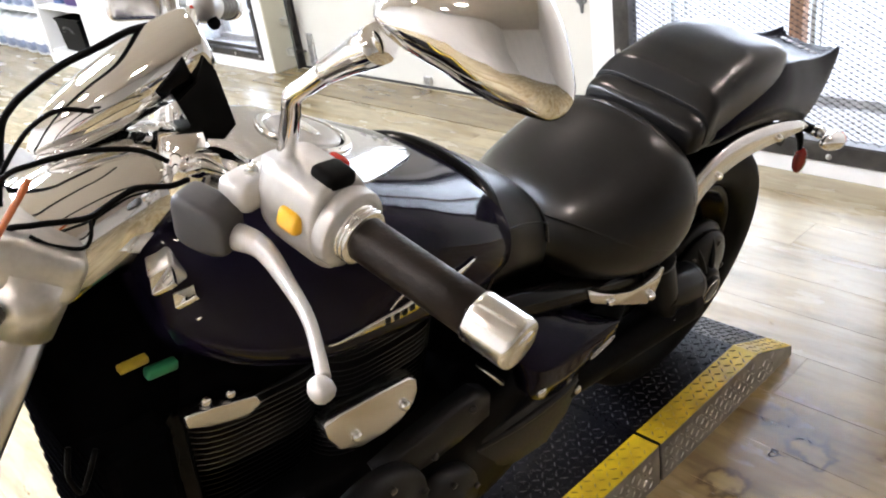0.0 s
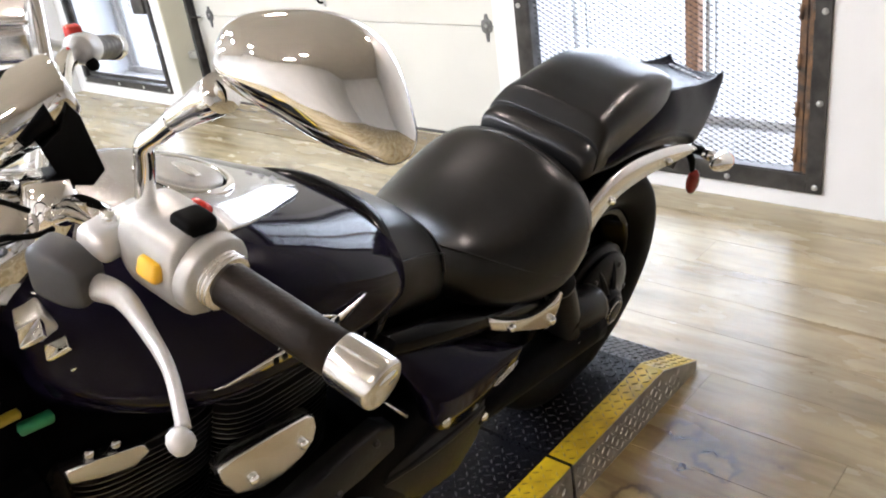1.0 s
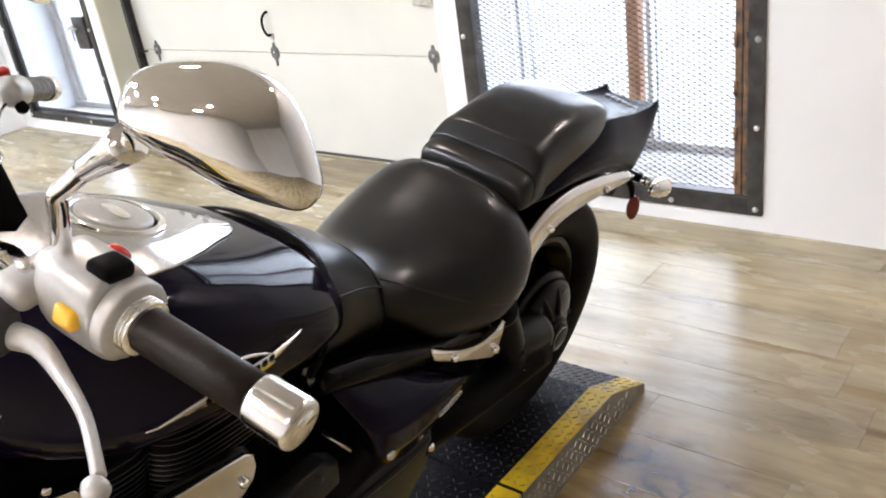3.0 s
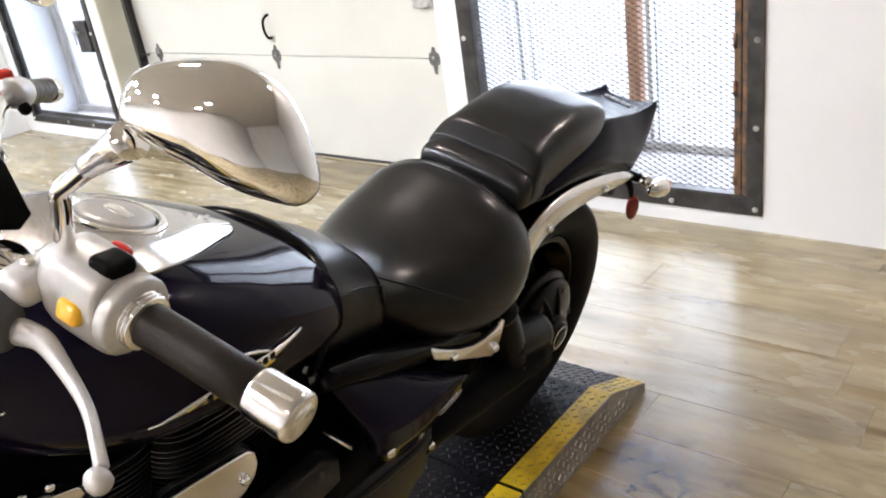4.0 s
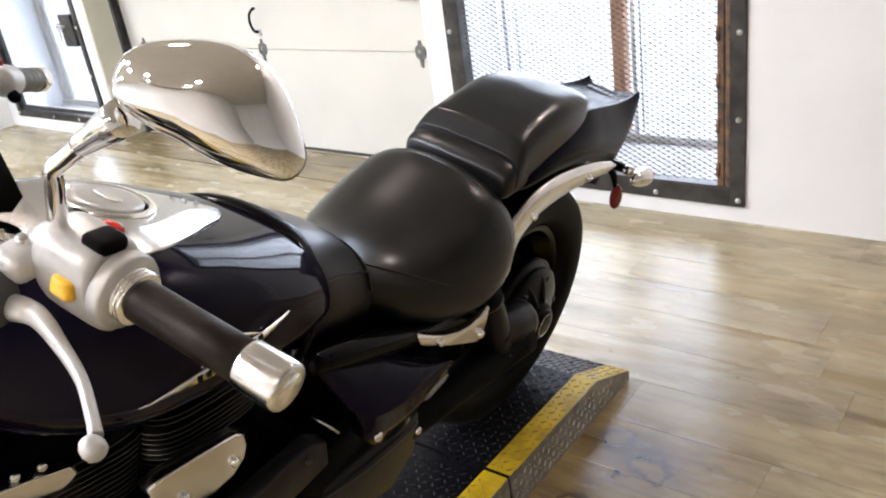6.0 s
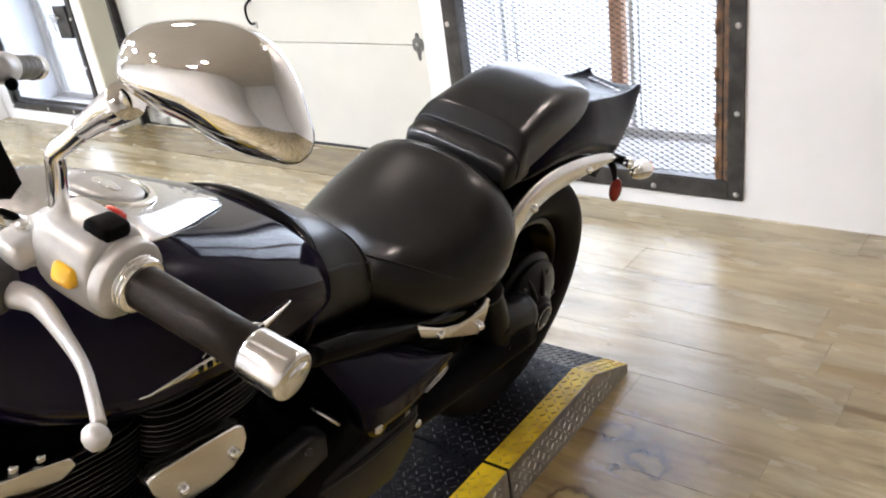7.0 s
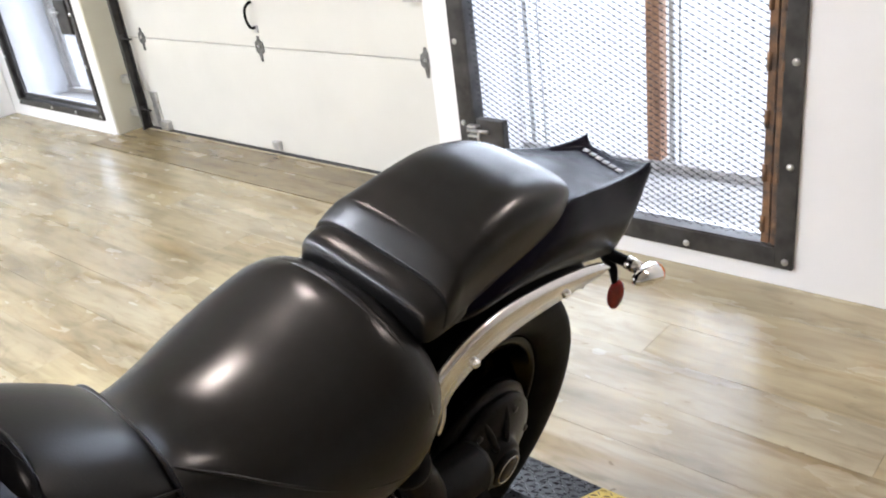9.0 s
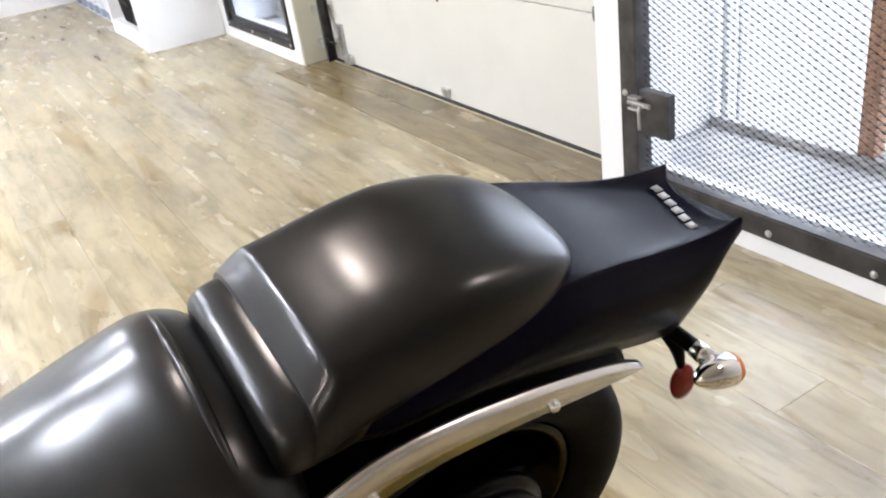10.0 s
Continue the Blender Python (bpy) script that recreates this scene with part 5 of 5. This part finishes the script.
# tail cowl: dished top between two raised edges, ducktail corners
rings = []
for u, ht, hb, top, bot, dip in spline([(1.335, 0.060, 0.090, 0.742, 0.700, -0.004), (1.40, 0.098, 0.124, 0.768, 0.704, -0.004), (1.50, 0.104, 0.129, 0.786, 0.706, -0.004), (1.61, 0.099, 0.124, 0.793, 0.684, -0.002),
                                        (1.70, 0.088, 0.113, 0.775, 0.648, 0.002), (1.78, 0.078, 0.103, 0.753, 0.618, 0.006), (1.83, 0.073, 0.096, 0.742, 0.608, 0.008), (1.87, 0.070, 0.088, 0.737, 0.640, 0.009), (1.90, 0.068, 0.078, 0.736, 0.685, 0.010), (1.924, 0.066, 0.070, 0.738, 0.706, 0.012)], 52):
    c = -0.029 * (u - 1.3) / 0.62
    hgt = top - bot
    half = [(hb * 0.90, bot), (hb * 0.97, bot + 0.22 * hgt), (hb, bot + 0.48 * hgt), (ht + 0.72 * (hb - ht), bot + 0.72 * hgt), (ht + 0.30 * (hb - ht), top - 0.09 * hgt - 0.002), (ht, top - 0.0006), (ht - 0.003, top),
            (ht * 0.90, top - dip * 0.34), (ht * 0.80, top - dip * 0.66), (ht * 0.66, top - dip * 0.9), (ht * 0.4, top - dip * 0.99)]
    ring = [(u, c - v, w) for v, w in half] + [(u, c, top - dip)] + [(u, c + v, w) for v, w in reversed(half)]
    ring += [(u, c + hb * 0.7, bot + min(0.012, 0.2 * hgt)), (u, c - hb * 0.7, bot + min(0.012, 0.2 * hgt))]
    # the end is cut in a hollow between its two corners
    ring = [(p[0] - max(0.0, (u - 1.84) / 0.08) * 0.020 * (1 - min(1, abs(p[1] - c) / ht) ** 3), p[1], p[2]) for p in ring]
    rings.append(ring)
tail = bp("tail_cowl", skin(rings), SATIN_PAINT, "satin violet-black tail cowl with a ducktail")
for k in range(6):
    v = -0.066 + k * 0.0152
    part("letter_bar", block((-0.0058, -0.0058, 0), (0.0058, 0.0058, 0.0006), 0.0, m=Matrix.Translation((1.868 + 0.2 * (v + 0.066), v, 0.7292)) @ Matrix.Rotation(radians(2), 4, "Y")), GREY_BAR, tail)
for hs, hu in ((-1, 1.722), (1, 1.700)):
    part("tail_slot", block((-0.016, -0.0028, 0), (0.016, 0.0028, 0.0012), 0.0005, m=Matrix.Translation((hu, -0.0205 + hs * 0.066, 0.7685 - 0.3 * (hu - 1.71))) @ Matrix.Rotation(radians(16), 4, "Y") @ Matrix.Rotation(radians(-hs * 8), 4, "Z")), MATTE, tail)

# inner rear mudguard
rings = []
for k in range(29):
    a = radians(56 + 98 * k / 28)
    c, s = math.cos(a), math.sin(a)
    rings.append([(AX + c * r, v, AZ + s * r) for v, r in ((-0.115, 0.335), (-0.118, 0.36), (-0.09, 0.374), (0, 0.38), (0.09, 0.374), (0.118, 0.36), (0.115, 0.335), (0.105, 0.345), (0.0, 0.366), (-0.105, 0.345))])
bp("rear_mudguard", skin(rings), BLACK, "matte black inner mudguard")

# chrome grab struts beside the mudguard
def strut(side):
    rings = []
    c = []
    for u, w, hh in spline([(1.285, 0.560, 0.012), (1.290, 0.615, 0.024), (1.315, 0.662, 0.029), (1.37, 0.690, 0.030), (1.44, 0.697, 0.028), (1.53, 0.688, 0.024), (1.62, 0.671, 0.019), (1.69, 0.655, 0.012), (1.722, 0.646, 0.003)], 40):
        c.append(Vector((u, side, w)))
        rings.append(hh)
    out = []
    for k, p in enumerate(c):
        d = (c[min(k + 1, len(c) - 1)] - c[max(k - 1, 0)]).normalized()
        n = Vector((-d.z, 0, d.x))
        if n.z < 0:
            n = -n
        o = Vector((0, math.copysign(1, side), 0))
        h = rings[k]
        out.append([p - n * h, p - n * h * 0.9 + o * 0.006, p + n * h * 0.75 + o * 0.008, p + n * h * 0.97 + o * 0.002, p + n * h - o * 0.003, p + n * h * 0.85 - o * 0.006, p - n * h * 0.8 - o * 0.005])
    s = bp("rear_strut", skin(out), SATIN, "polished alloy mudguard strut")
    if side < 0:
        for u, w in ((1.371, 0.672), (1.589, 0.668)):
            bolt(s, u, side - 0.006, w, (0, -1, 0), 0.0075, CHROME)
    return s


strut(-0.150)
strut(0.135)
strut_x = Vector((1.0, -0.227, 0.0)).normalized()
strut_z = Vector((-0.227, -1.0, 0.0)).normalized()
strut_m = Matrix.Translation((1.094, -0.146, 0.0)) @ Matrix((strut_x, Vector((0, 0, 1)), strut_z)).transposed().to_4x4()
fs = bp("seat_strut", plate([(-0.051, 0.584), (-0.020, 0.566), (0.010, 0.552), (0.046, 0.543), (0.075, 0.546), (0.096, 0.557), (0.110, 0.572), (0.118, 0.566), (0.116, 0.540), (0.109, 0.508), (0.098, 0.494), (0.060, 0.508), (0.020, 0.524), (-0.030, 0.546), (-0.046, 0.558)], 0.012, strut_m, 0.004, towards=(0.0, -0.012)), SATIN, "polished alloy strut below the seat")
for u, v, w in ((1.094, -0.158, 0.540), (1.190, -0.180, 0.512)):
    bolt(fs, u, v, w, (-0.2, -0.97, 0.1), 0.0085, CHROME)

# turn signals and reflectors
for s in (-1, 1):
    cv = -0.004
    sig = bp("turn_signal", tube([(1.79, cv + s * 0.020, 0.612), (1.83, cv + s * 0.050, 0.590), (1.852, cv + s * 0.092, 0.575), (1.857, cv + s * 0.130, 0.574)], [0.011, 0.012, 0.0115, 0.0105], 14, 16), BLACK, "chrome bullet turn signal with an amber lens")
    sm = aim((1.857, cv + s * 0.167, 0.567), (1, s * 0.10, -0.13))
    part("shell", turned([(0.003, -0.040), (0.010, -0.034), (0.0165, -0.022), (0.0212, -0.004), (0.0225, 0.014), (0.022, 0.018)], sm, 28), CHROME, sig)
    part("lens", turned([(0.0222, 0.016), (0.020, 0.026), (0.012, 0.032), (0.0005, 0.034)], sm, 24), ORANGE_LENS, sig)
    part("collar", tube([(1.8565, cv + s * 0.124, 0.574), (1.858, cv + s * 0.148, 0.572)], 0.0128, 16), SATIN, sig)
    rf = bp("reflector", turned([(0.0145, -0.006), (0.0165, -0.003), (0.0165, 0.004), (0.013, 0.008), (0.0005, 0.010)], aim((1.871, cv + s * 0.113, 0.485), (-0.45, s * 0.9, 0.1)) @ Matrix.Diagonal((1, 1.9, 1, 1)), 28), DARK_RED, "oval dark red reflector")
    part("bracket", tube([(1.846, cv + s * 0.085, 0.572), (1.858, cv + s * 0.100, 0.545), (1.870, cv + s * 0.107, 0.505)], [0.010, 0.009, 0.005], 10, 10), BLACK, rf)

# side cover, lower cover
VX = Matrix(((1, 0, 0, 0), (0, 0, -1, -0.118), (0, 1, 0, 0), (0, 0, 0, 1)))
COVER = [((0.800, -0.104, 0.682), (0.803, -0.112, 0.674), (0.806, -0.110, 0.664)), ((0.850, -0.106, 0.652), (0.840, -0.142, 0.595), (0.846, -0.138, 0.583)),
         ((0.915, -0.114, 0.612), (0.870, -0.172, 0.546), (0.874, -0.168, 0.515)), ((0.975, -0.122, 0.578), (0.915, -0.187, 0.530), (0.890, -0.178, 0.466)),
         ((1.030, -0.132, 0.543), (0.985, -0.190, 0.520), (0.945, -0.182, 0.443)), ((1.080, -0.146, 0.511), (1.060, -0.184, 0.503), (1.025, -0.178, 0.446)), ((1.118, -0.162, 0.490), (1.114, -0.174, 0.484), (1.104, -0.172, 0.460))]
flat_rows = spline([sum((tuple(p) for p in row), ()) for row in COVER], 30)
rings = []
for row in flat_rows:
    top, fold, low = (Vector(row[k:k + 3]) for k in (0, 3, 6))
    back = Vector((0, 0.03, 0))
    ring = [low + back, low, low + (fold - low) * 0.5 + Vector((0, -0.002, 0)), low + (fold - low) * 0.86, fold + (low - fold) * 0.06, fold + (top - fold) * 0.10]
    ring += [fold + (top - fold) * f + Vector((0, -0.006, 0.006)) * math.sin(math.pi * f) for f in (0.3, 0.5, 0.7, 0.9)] + [top, top + Vector((0, 0.03, -0.012))]
    rings.append(ring)
cover = bp("side_cover", skin(rings), PAINT, "gloss violet-black side cover with a folded face")
def script_at(s, c):
    """A place on the slanted script badge: s along it, c across it."""
    return Vector((1.058, -0.1845, 0.476)) + Vector((1.0, 0.05, 0.06)).normalized() * s + Vector((0.25, -0.12, 0.96)).normalized() * c


ring = [script_at(0.034 * math.copysign(abs(math.cos(q)) ** 0.6, math.cos(q)), 0.009 * math.sin(q)) for q in (2 * math.pi * k / 40 for k in range(41))]
script = part("script_badge", tube(ring, 0.0008, 6), SATIN, cover, "outlined chrome script badge")
for k in range(6):
    part("letter_bar", tube([script_at(-0.02 + k * 0.0075, -0.004), script_at(-0.017 + k * 0.0075, 0.004)], 0.0010, 6), SATIN, script)
low = bp("lower_cover", plate([(0.772, 0.385), (0.808, 0.405), (0.90, 0.404), (1.0, 0.396), (1.066, 0.384), (1.071, 0.34), (1.058, 0.287), (1.003, 0.236), (0.92, 0.25), (0.843, 0.295)], 0.032, VX, 0.012, dome=0.014, towards=(-0.01, 0.03)), CASE, "satin black lower engine cover")
part("cover_rib", tube([(0.80, -0.152, 0.392), (0.90, -0.159, 0.386), (1.0, -0.157, 0.378), (1.055, -0.151, 0.372)], [0.004, 0.007, 0.007, 0.004], 10, 20), CASE, low)
bolt(cover, 0.905, -0.1795, 0.474, (0, -1, 0.1), 0.0105, SATIN)
bolt(low, 1.050, -0.158, 0.357, (0, -1, 0), 0.009, SATIN)
casing = bp("upper_casing", plate([(0.600, 0.500), (0.655, 0.512), (0.725, 0.520), (0.792, 0.524), (0.824, 0.500), (0.828, 0.452), (0.76, 0.440), (0.69, 0.440), (0.62, 0.448)], 0.030, VX, 0.010, dome=0.006), CASE, "satin black upper engine casing")
for u, w in ((0.775, 0.508), (0.70, 0.462), (0.632, 0.492)):
    bolt(casing, u, -0.151, w, (0, -1, 0), 0.0065, STEEL)
bp("shift_rod", tube([(0.829, -0.105, 0.530), (0.852, -0.145, 0.502)], 0.0055, 8, flat=0.5), SATIN, "short bright linkage rod")
bp("seat_rail_tube", tube([(0.80, -0.122, 0.665), (0.90, -0.130, 0.632), (1.02, -0.126, 0.580), (1.12, -0.112, 0.525), (1.26, -0.10, 0.47)], [0.02, 0.023, 0.023, 0.02, 0.02], 14, 30), GLOSS_BLACK, "gloss black frame tube")

# engine
case = bp("crankcase", body([(0.42, 0.09, 0.43, 0.20), (0.46, 0.13, 0.47, 0.17), (0.60, 0.15, 0.50, 0.15), (0.80, 0.155, 0.50, 0.15), (0.95, 0.14, 0.46, 0.16), (1.05, 0.10, 0.42, 0.2)], 24, 36, 3.0, level=0.5), ENGINE, "black crankcase")
for u, w, r in ((0.575, 0.425, 0.098), (0.70, 0.33, 0.09)):
    cc = part("round_cover", turned([(r, 0.0), (r, 0.022), (r * 0.93, 0.032), (r * 0.6, 0.036), (r * 0.55, 0.042), (r * 0.1, 0.044)], aim((u, -0.145, w), (0, -1, 0)), 40), CASE, case)
    for k in range(6):
        a = k * math.pi / 3 + 0.3
        part("bolt", turned([(0.006, 0), (0.006, 0.006), (0.001, 0.007)], aim((u + math.cos(a) * r * 0.86, -0.178, w + math.sin(a) * r * 0.86), (0, -1, 0)), 6), STEEL, cc)


def cylinder(name, base, axis, fins, dark, wide, label):
    axis = Vector(axis).normalized()
    m = aim(base, axis)
    cyl = bp(name, turned([(0.065, -0.02), (0.065, fins * 0.009 + 0.02)], m, 24), ENGINE, label)
    for k in range(fins):
        z = 0.009 * k
        g = 0.094 if k < fins - 2 else 0.088
        ring = [(math.copysign(abs(math.cos(a)) ** 0.55, math.cos(a)) * g * wide, math.copysign(abs(math.sin(a)) ** 0.55, math.sin(a)) * g * 1.12) for a in (2 * math.pi * q / 32 for q in range(32))]
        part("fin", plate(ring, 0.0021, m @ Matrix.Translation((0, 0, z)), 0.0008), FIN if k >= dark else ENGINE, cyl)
    return cyl


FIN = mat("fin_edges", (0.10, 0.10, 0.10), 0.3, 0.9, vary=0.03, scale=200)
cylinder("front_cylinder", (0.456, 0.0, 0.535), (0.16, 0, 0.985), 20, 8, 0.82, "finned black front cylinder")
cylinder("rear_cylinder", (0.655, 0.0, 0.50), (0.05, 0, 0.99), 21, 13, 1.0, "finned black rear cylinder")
plate_m = Matrix(((1, 0, 0, 0), (0, 0, -1, -0.118), (0, 1, 0, 0), (0, 0, 0, 1)))
cc = bp("cylinder_cover", plate([(0.517, 0.662), (0.536, 0.667), (0.600, 0.660), (0.655, 0.650), (0.668, 0.640), (0.672, 0.618), (0.667, 0.596), (0.646, 0.578), (0.611, 0.573), (0.572, 0.578), (0.535, 0.602), (0.521, 0.634)], 0.022, plate_m, 0.006, dome=0.003), SATIN, "polished alloy cylinder side cover")
for u, w in ((0.562, 0.612), (0.644, 0.609)):
    bolt(cc, u, -0.1425, w, (0, -1, 0), 0.008, CHROME)
cc = bp("front_cover", plate([(0.366, 0.760), (0.40, 0.752), (0.452, 0.732), (0.460, 0.716), (0.44, 0.706), (0.40, 0.722), (0.366, 0.742)], 0.016, Matrix(((1, 0, 0, 0), (0, 0, -1, -0.084), (0, 1, 0, 0), (0, 0, 0, 1))), 0.004), SATIN, "small polished alloy cover on the front cylinder")
for u, w in ((0.395, 0.757), (0.425, 0.748)):
    bolt(cc, u, -0.090, w, (0, -0.4, 1), 0.007, CHROME)

# horn, wiring, frame tubes, radiator, side stand, swing arm
rx = Vector((0.57, 0.0, -0.82)).normalized()
rz = Vector((0.70, -0.45, 0.48))
rz = (rz - rx * rx.dot(rz)).normalized()
reg_m = Matrix.Translation((0.398, -0.080, 0.940)) @ Matrix((rx, rz.cross(rx), rz)).transposed().to_4x4() @ Matrix.Diagonal((1.3, 1.3, 1, 1))
reg = bp("finned_bracket", block((-0.028, -0.020, -0.014), (0.028, 0.016, 0.014), 0.004, m=reg_m), GALV, "finned grey bracket under the steering head")
for k in range(5):
    part("fin", block((-0.027 + 0.0125 * k, -0.012 if k % 2 else -0.034, -0.012), (-0.022 + 0.0125 * k, -0.02 + 0.004, 0.012), 0.001, m=reg_m), CHROME, reg)
bp("front_down_tube", tube([(0.37, 0.0, 0.93), (0.36, -0.06, 0.74), (0.37, -0.085, 0.5), (0.43, -0.09, 0.22)], 0.019, 14, 30), GLOSS_BLACK, "black frame down tube")
bp("front_down_tube", tube([(0.37, 0.0, 0.93), (0.36, 0.06, 0.74), (0.37, 0.085, 0.5), (0.43, 0.09, 0.22)], 0.019, 14, 30), GLOSS_BLACK, "black frame down tube")
bp("steering_neck", body([(0.262, 0.05, 0.90, 0.74), (0.275, 0.075, 0.91, 0.70), (0.32, 0.085, 0.93, 0.66), (0.39, 0.07, 0.93, 0.70), (0.42, 0.04, 0.92, 0.76)], 16, 28, 2.6), MATTE, "matte black steering neck cover")
rad = bp("radiator", block((0.268, -0.12, 0.36), (0.345, 0.12, 0.78), 0.012), MATTE, "black radiator", smooth=False)
for k in range(16):
    part("radiator_fin", block((0.2662, -0.108, 0.385 + k * 0.024), (0.2675, 0.108, 0.396 + k * 0.024)), MATTE, rad, smooth=False)
bp("frame_backbone", tube([(0.35, 0, 0.93), (0.5, 0, 0.86), (0.8, 0, 0.72), (1.0, 0, 0.60)], 0.03, 14, 20), BLACK)
bp("yellow_connector", block((-0.015, -0.005, -0.0038), (0.015, 0.005, 0.0038), 0.002, m=Matrix.Translation((0.329, -0.092, 0.862)) @ Matrix.Rotation(radians(4), 4, "Y")), YELLOW_WIRE, "yellow wiring connector")
bp("green_connector", block((-0.017, -0.006, -0.0058), (0.017, 0.006, 0.0058), 0.003, m=Matrix.Translation((0.355, -0.092, 0.838)) @ Matrix.Rotation(radians(8), 4, "Y")), GREEN, "green wiring connector")
bp("engine_fairing", body([(0.33, 0.05, 0.87, 0.70), (0.36, 0.070, 0.87, 0.68), (0.45, 0.085, 0.83, 0.68), (0.60, 0.10, 0.79, 0.70), (0.75, 0.11, 0.75, 0.68), (0.86, 0.10, 0.73, 0.66)], 20, 28, 2.8), MATTE, "matte black airbox under the tank")
bp("swing_arm", tube([(1.0, -0.11, 0.34), (1.2, -0.125, 0.33), (1.45, -0.135, 0.32)], [0.04, 0.038, 0.045], 16, 16), BLACK, "black swing arm with the drive shaft")
bp("swing_arm", tube([(1.0, 0.11, 0.34), (1.2, 0.125, 0.33), (1.55, 0.13, 0.318)], [0.035, 0.03, 0.03], 16, 16), ENGINE, "black swing arm")
fd = bp("final_drive", turned([(0.06, -0.03), (0.128, -0.012), (0.134, -0.008), (0.135, 0.004), (0.131, 0.008), (0.120, 0.009), (0.119, 0.014), (0.122, 0.018), (0.121, 0.024), (0.112, 0.031), (0.088, 0.039), (0.062, 0.044), (0.050, 0.047), (0.047, 0.060), (0.043, 0.064), (0.001, 0.064)], aim((AX, -0.072, AZ), (0, -1, 0)), 56), DRIVE, "black final drive housing with stepped rims")
for k in range(6):
    a = k * math.pi / 3
    part("bolt", turned([(0.007, 0), (0.007, 0.007), (0.001, 0.008)], aim((AX + math.cos(a) * 0.098, -0.104, AZ + math.sin(a) * 0.098), (0, -1, 0)), 6), STEEL, fd)
for k in range(4):
    a = radians(75 + k * 32)
    d = Vector((math.cos(a), 0, math.sin(a)))
    part("rib", tube([Vector((AX, -0.096, AZ)) + d * 0.112, Vector((AX, -0.112, AZ)) + d * 0.08, Vector((AX, -0.124, AZ)) + d * 0.048], [0.006, 0.008, 0.006], 8, 8), DRIVE, fd)
part("axle_boss", turned([(0.036, 0.0), (0.036, 0.014), (0.033, 0.017), (0.001, 0.017)], aim((AX, -0.128, AZ), (0, -1, 0)), 36), DRIVE, fd)
part("axle_ring", tube([(AX + 0.027 * math.cos(q), -0.1455, AZ + 0.027 * math.sin(q)) for q in np.linspace(0, 2 * math.pi, 37)], 0.0013, 6), SATIN, fd, "thin bright ring")
part("arm_web", tube([(1.335, -0.122, 0.395), (1.40, -0.122, 0.372), (1.46, -0.116, 0.345)], [0.040, 0.044, 0.050], 16, 12), DRIVE, fd)
sh = bp("shock_absorber", tube([(1.292, -0.125, 0.505), (1.318, -0.128, 0.450), (1.345, -0.128, 0.38), (1.36, -0.126, 0.31)], [0.030, 0.031, 0.034, 0.036], 20, 16), DRIVE, "black shock absorber body")
part("top_ring", tube([(1.288, -0.125, 0.514), (1.294, -0.1255, 0.502)], 0.0335, 22), DRIVE, sh)
part("lower_clip", tube([(1.352, -0.164, 0.345), (1.358, -0.163, 0.318)], 0.0035, 8), GALV, sh)
hanger = bp("strut_hanger", tube([(1.345, -0.130, 0.610), (1.352, -0.130, 0.565), (1.347, -0.128, 0.535)], [0.006, 0.008, 0.010], 10, 12, flat=0.6), SATIN, "bright hanger below the mudguard strut")
bp("side_stand", tube([(0.78, -0.14, 0.22), (0.80, -0.24, 0.10), (0.82, -0.31, -0.075)], [0.013, 0.012, 0.011], 12, 16), STEEL, "steel side stand, folded down")
bp("foot_peg_bracket", tube([(0.56, -0.12, 0.30), (0.50, -0.20, 0.28), (0.46, -0.30, 0.28)], [0.018, 0.016, 0.016], 12, 16), RUBBER, "black foot peg")


# ---- floor boards ----
PW, PL = 0.18, 1.22


def board_mesh(name, width, length, material):
    bm = bmesh.new()
    g = 0.00025
    w, l, b = width / 2 - g, length / 2 - g, 0.0005
    rings = [[(x * (w - d), y * (l - d), z) for x, y in ((-1, -1), (1, -1), (1, 1), (-1, 1))] for d, z in ((0, -0.006), (0, -b), (b, 0.0))]
    me = bpy.data.meshes.new(name)
    skin(rings, bm=bm)
    bmesh.ops.recalc_face_normals(bm, faces=bm.faces)
    bm.to_mesh(me)
    bm.free()
    me.materials.append(material)
    return me


random.seed(11)
full = board_mesh("plank", PW, PL, PLANK)
brown = board_mesh("plank", PW, PL, PLANK_DARK)
rest = bmesh.new()
x = 3.0
column = 0
while x > BACK_X:
    y = Y0 - random.random() * PL
    while y < Y1:
        a, b = max(y, Y0), min(y + PL, Y1)
        if b - a > 0.02:
            near = x > -0.6 and -0.9 < (a + b) / 2 < 7.6
            dark = x > 2.9 and DOORWAY[0] < (a + b) / 2 < DOORWAY[1]
            if near:
                me = full if abs(b - a - PL) < 1e-6 else board_mesh("plank", PW, b - a, PLANK)
                ob = new("plank", me)
                ob.parent = floor
                ob.location = (x - PW / 2, (a + b) / 2, 0)
            else:
                block((x - PW + 0.0007, a + 0.0007, -0.005), (x - 0.0007, b - 0.0007, 0.0), bm=rest)
        y += PL
    x -= PW
    column += 1
tagged(part("planks", rest, PLANK, floor, smooth=False), kind="stuff")
# added strip of darker boards, standing for a dark patch before the garage door
y = DOORWAY[0] + 0.02
while y < DOORWAY[1]:
    b = min(y + PL, DOORWAY[1] + 0.02)
    for xc in (2.925, 3.085):
        me = board_mesh("dark_plank", 0.155 if xc > 3 else 0.175, b - y, PLANK_DARK)
        ob = new("dark_plank", me)
        ob.parent = floor
        ob.location = (xc if xc > 3 else 2.918, (y + b) / 2, 0.005)
    y = b
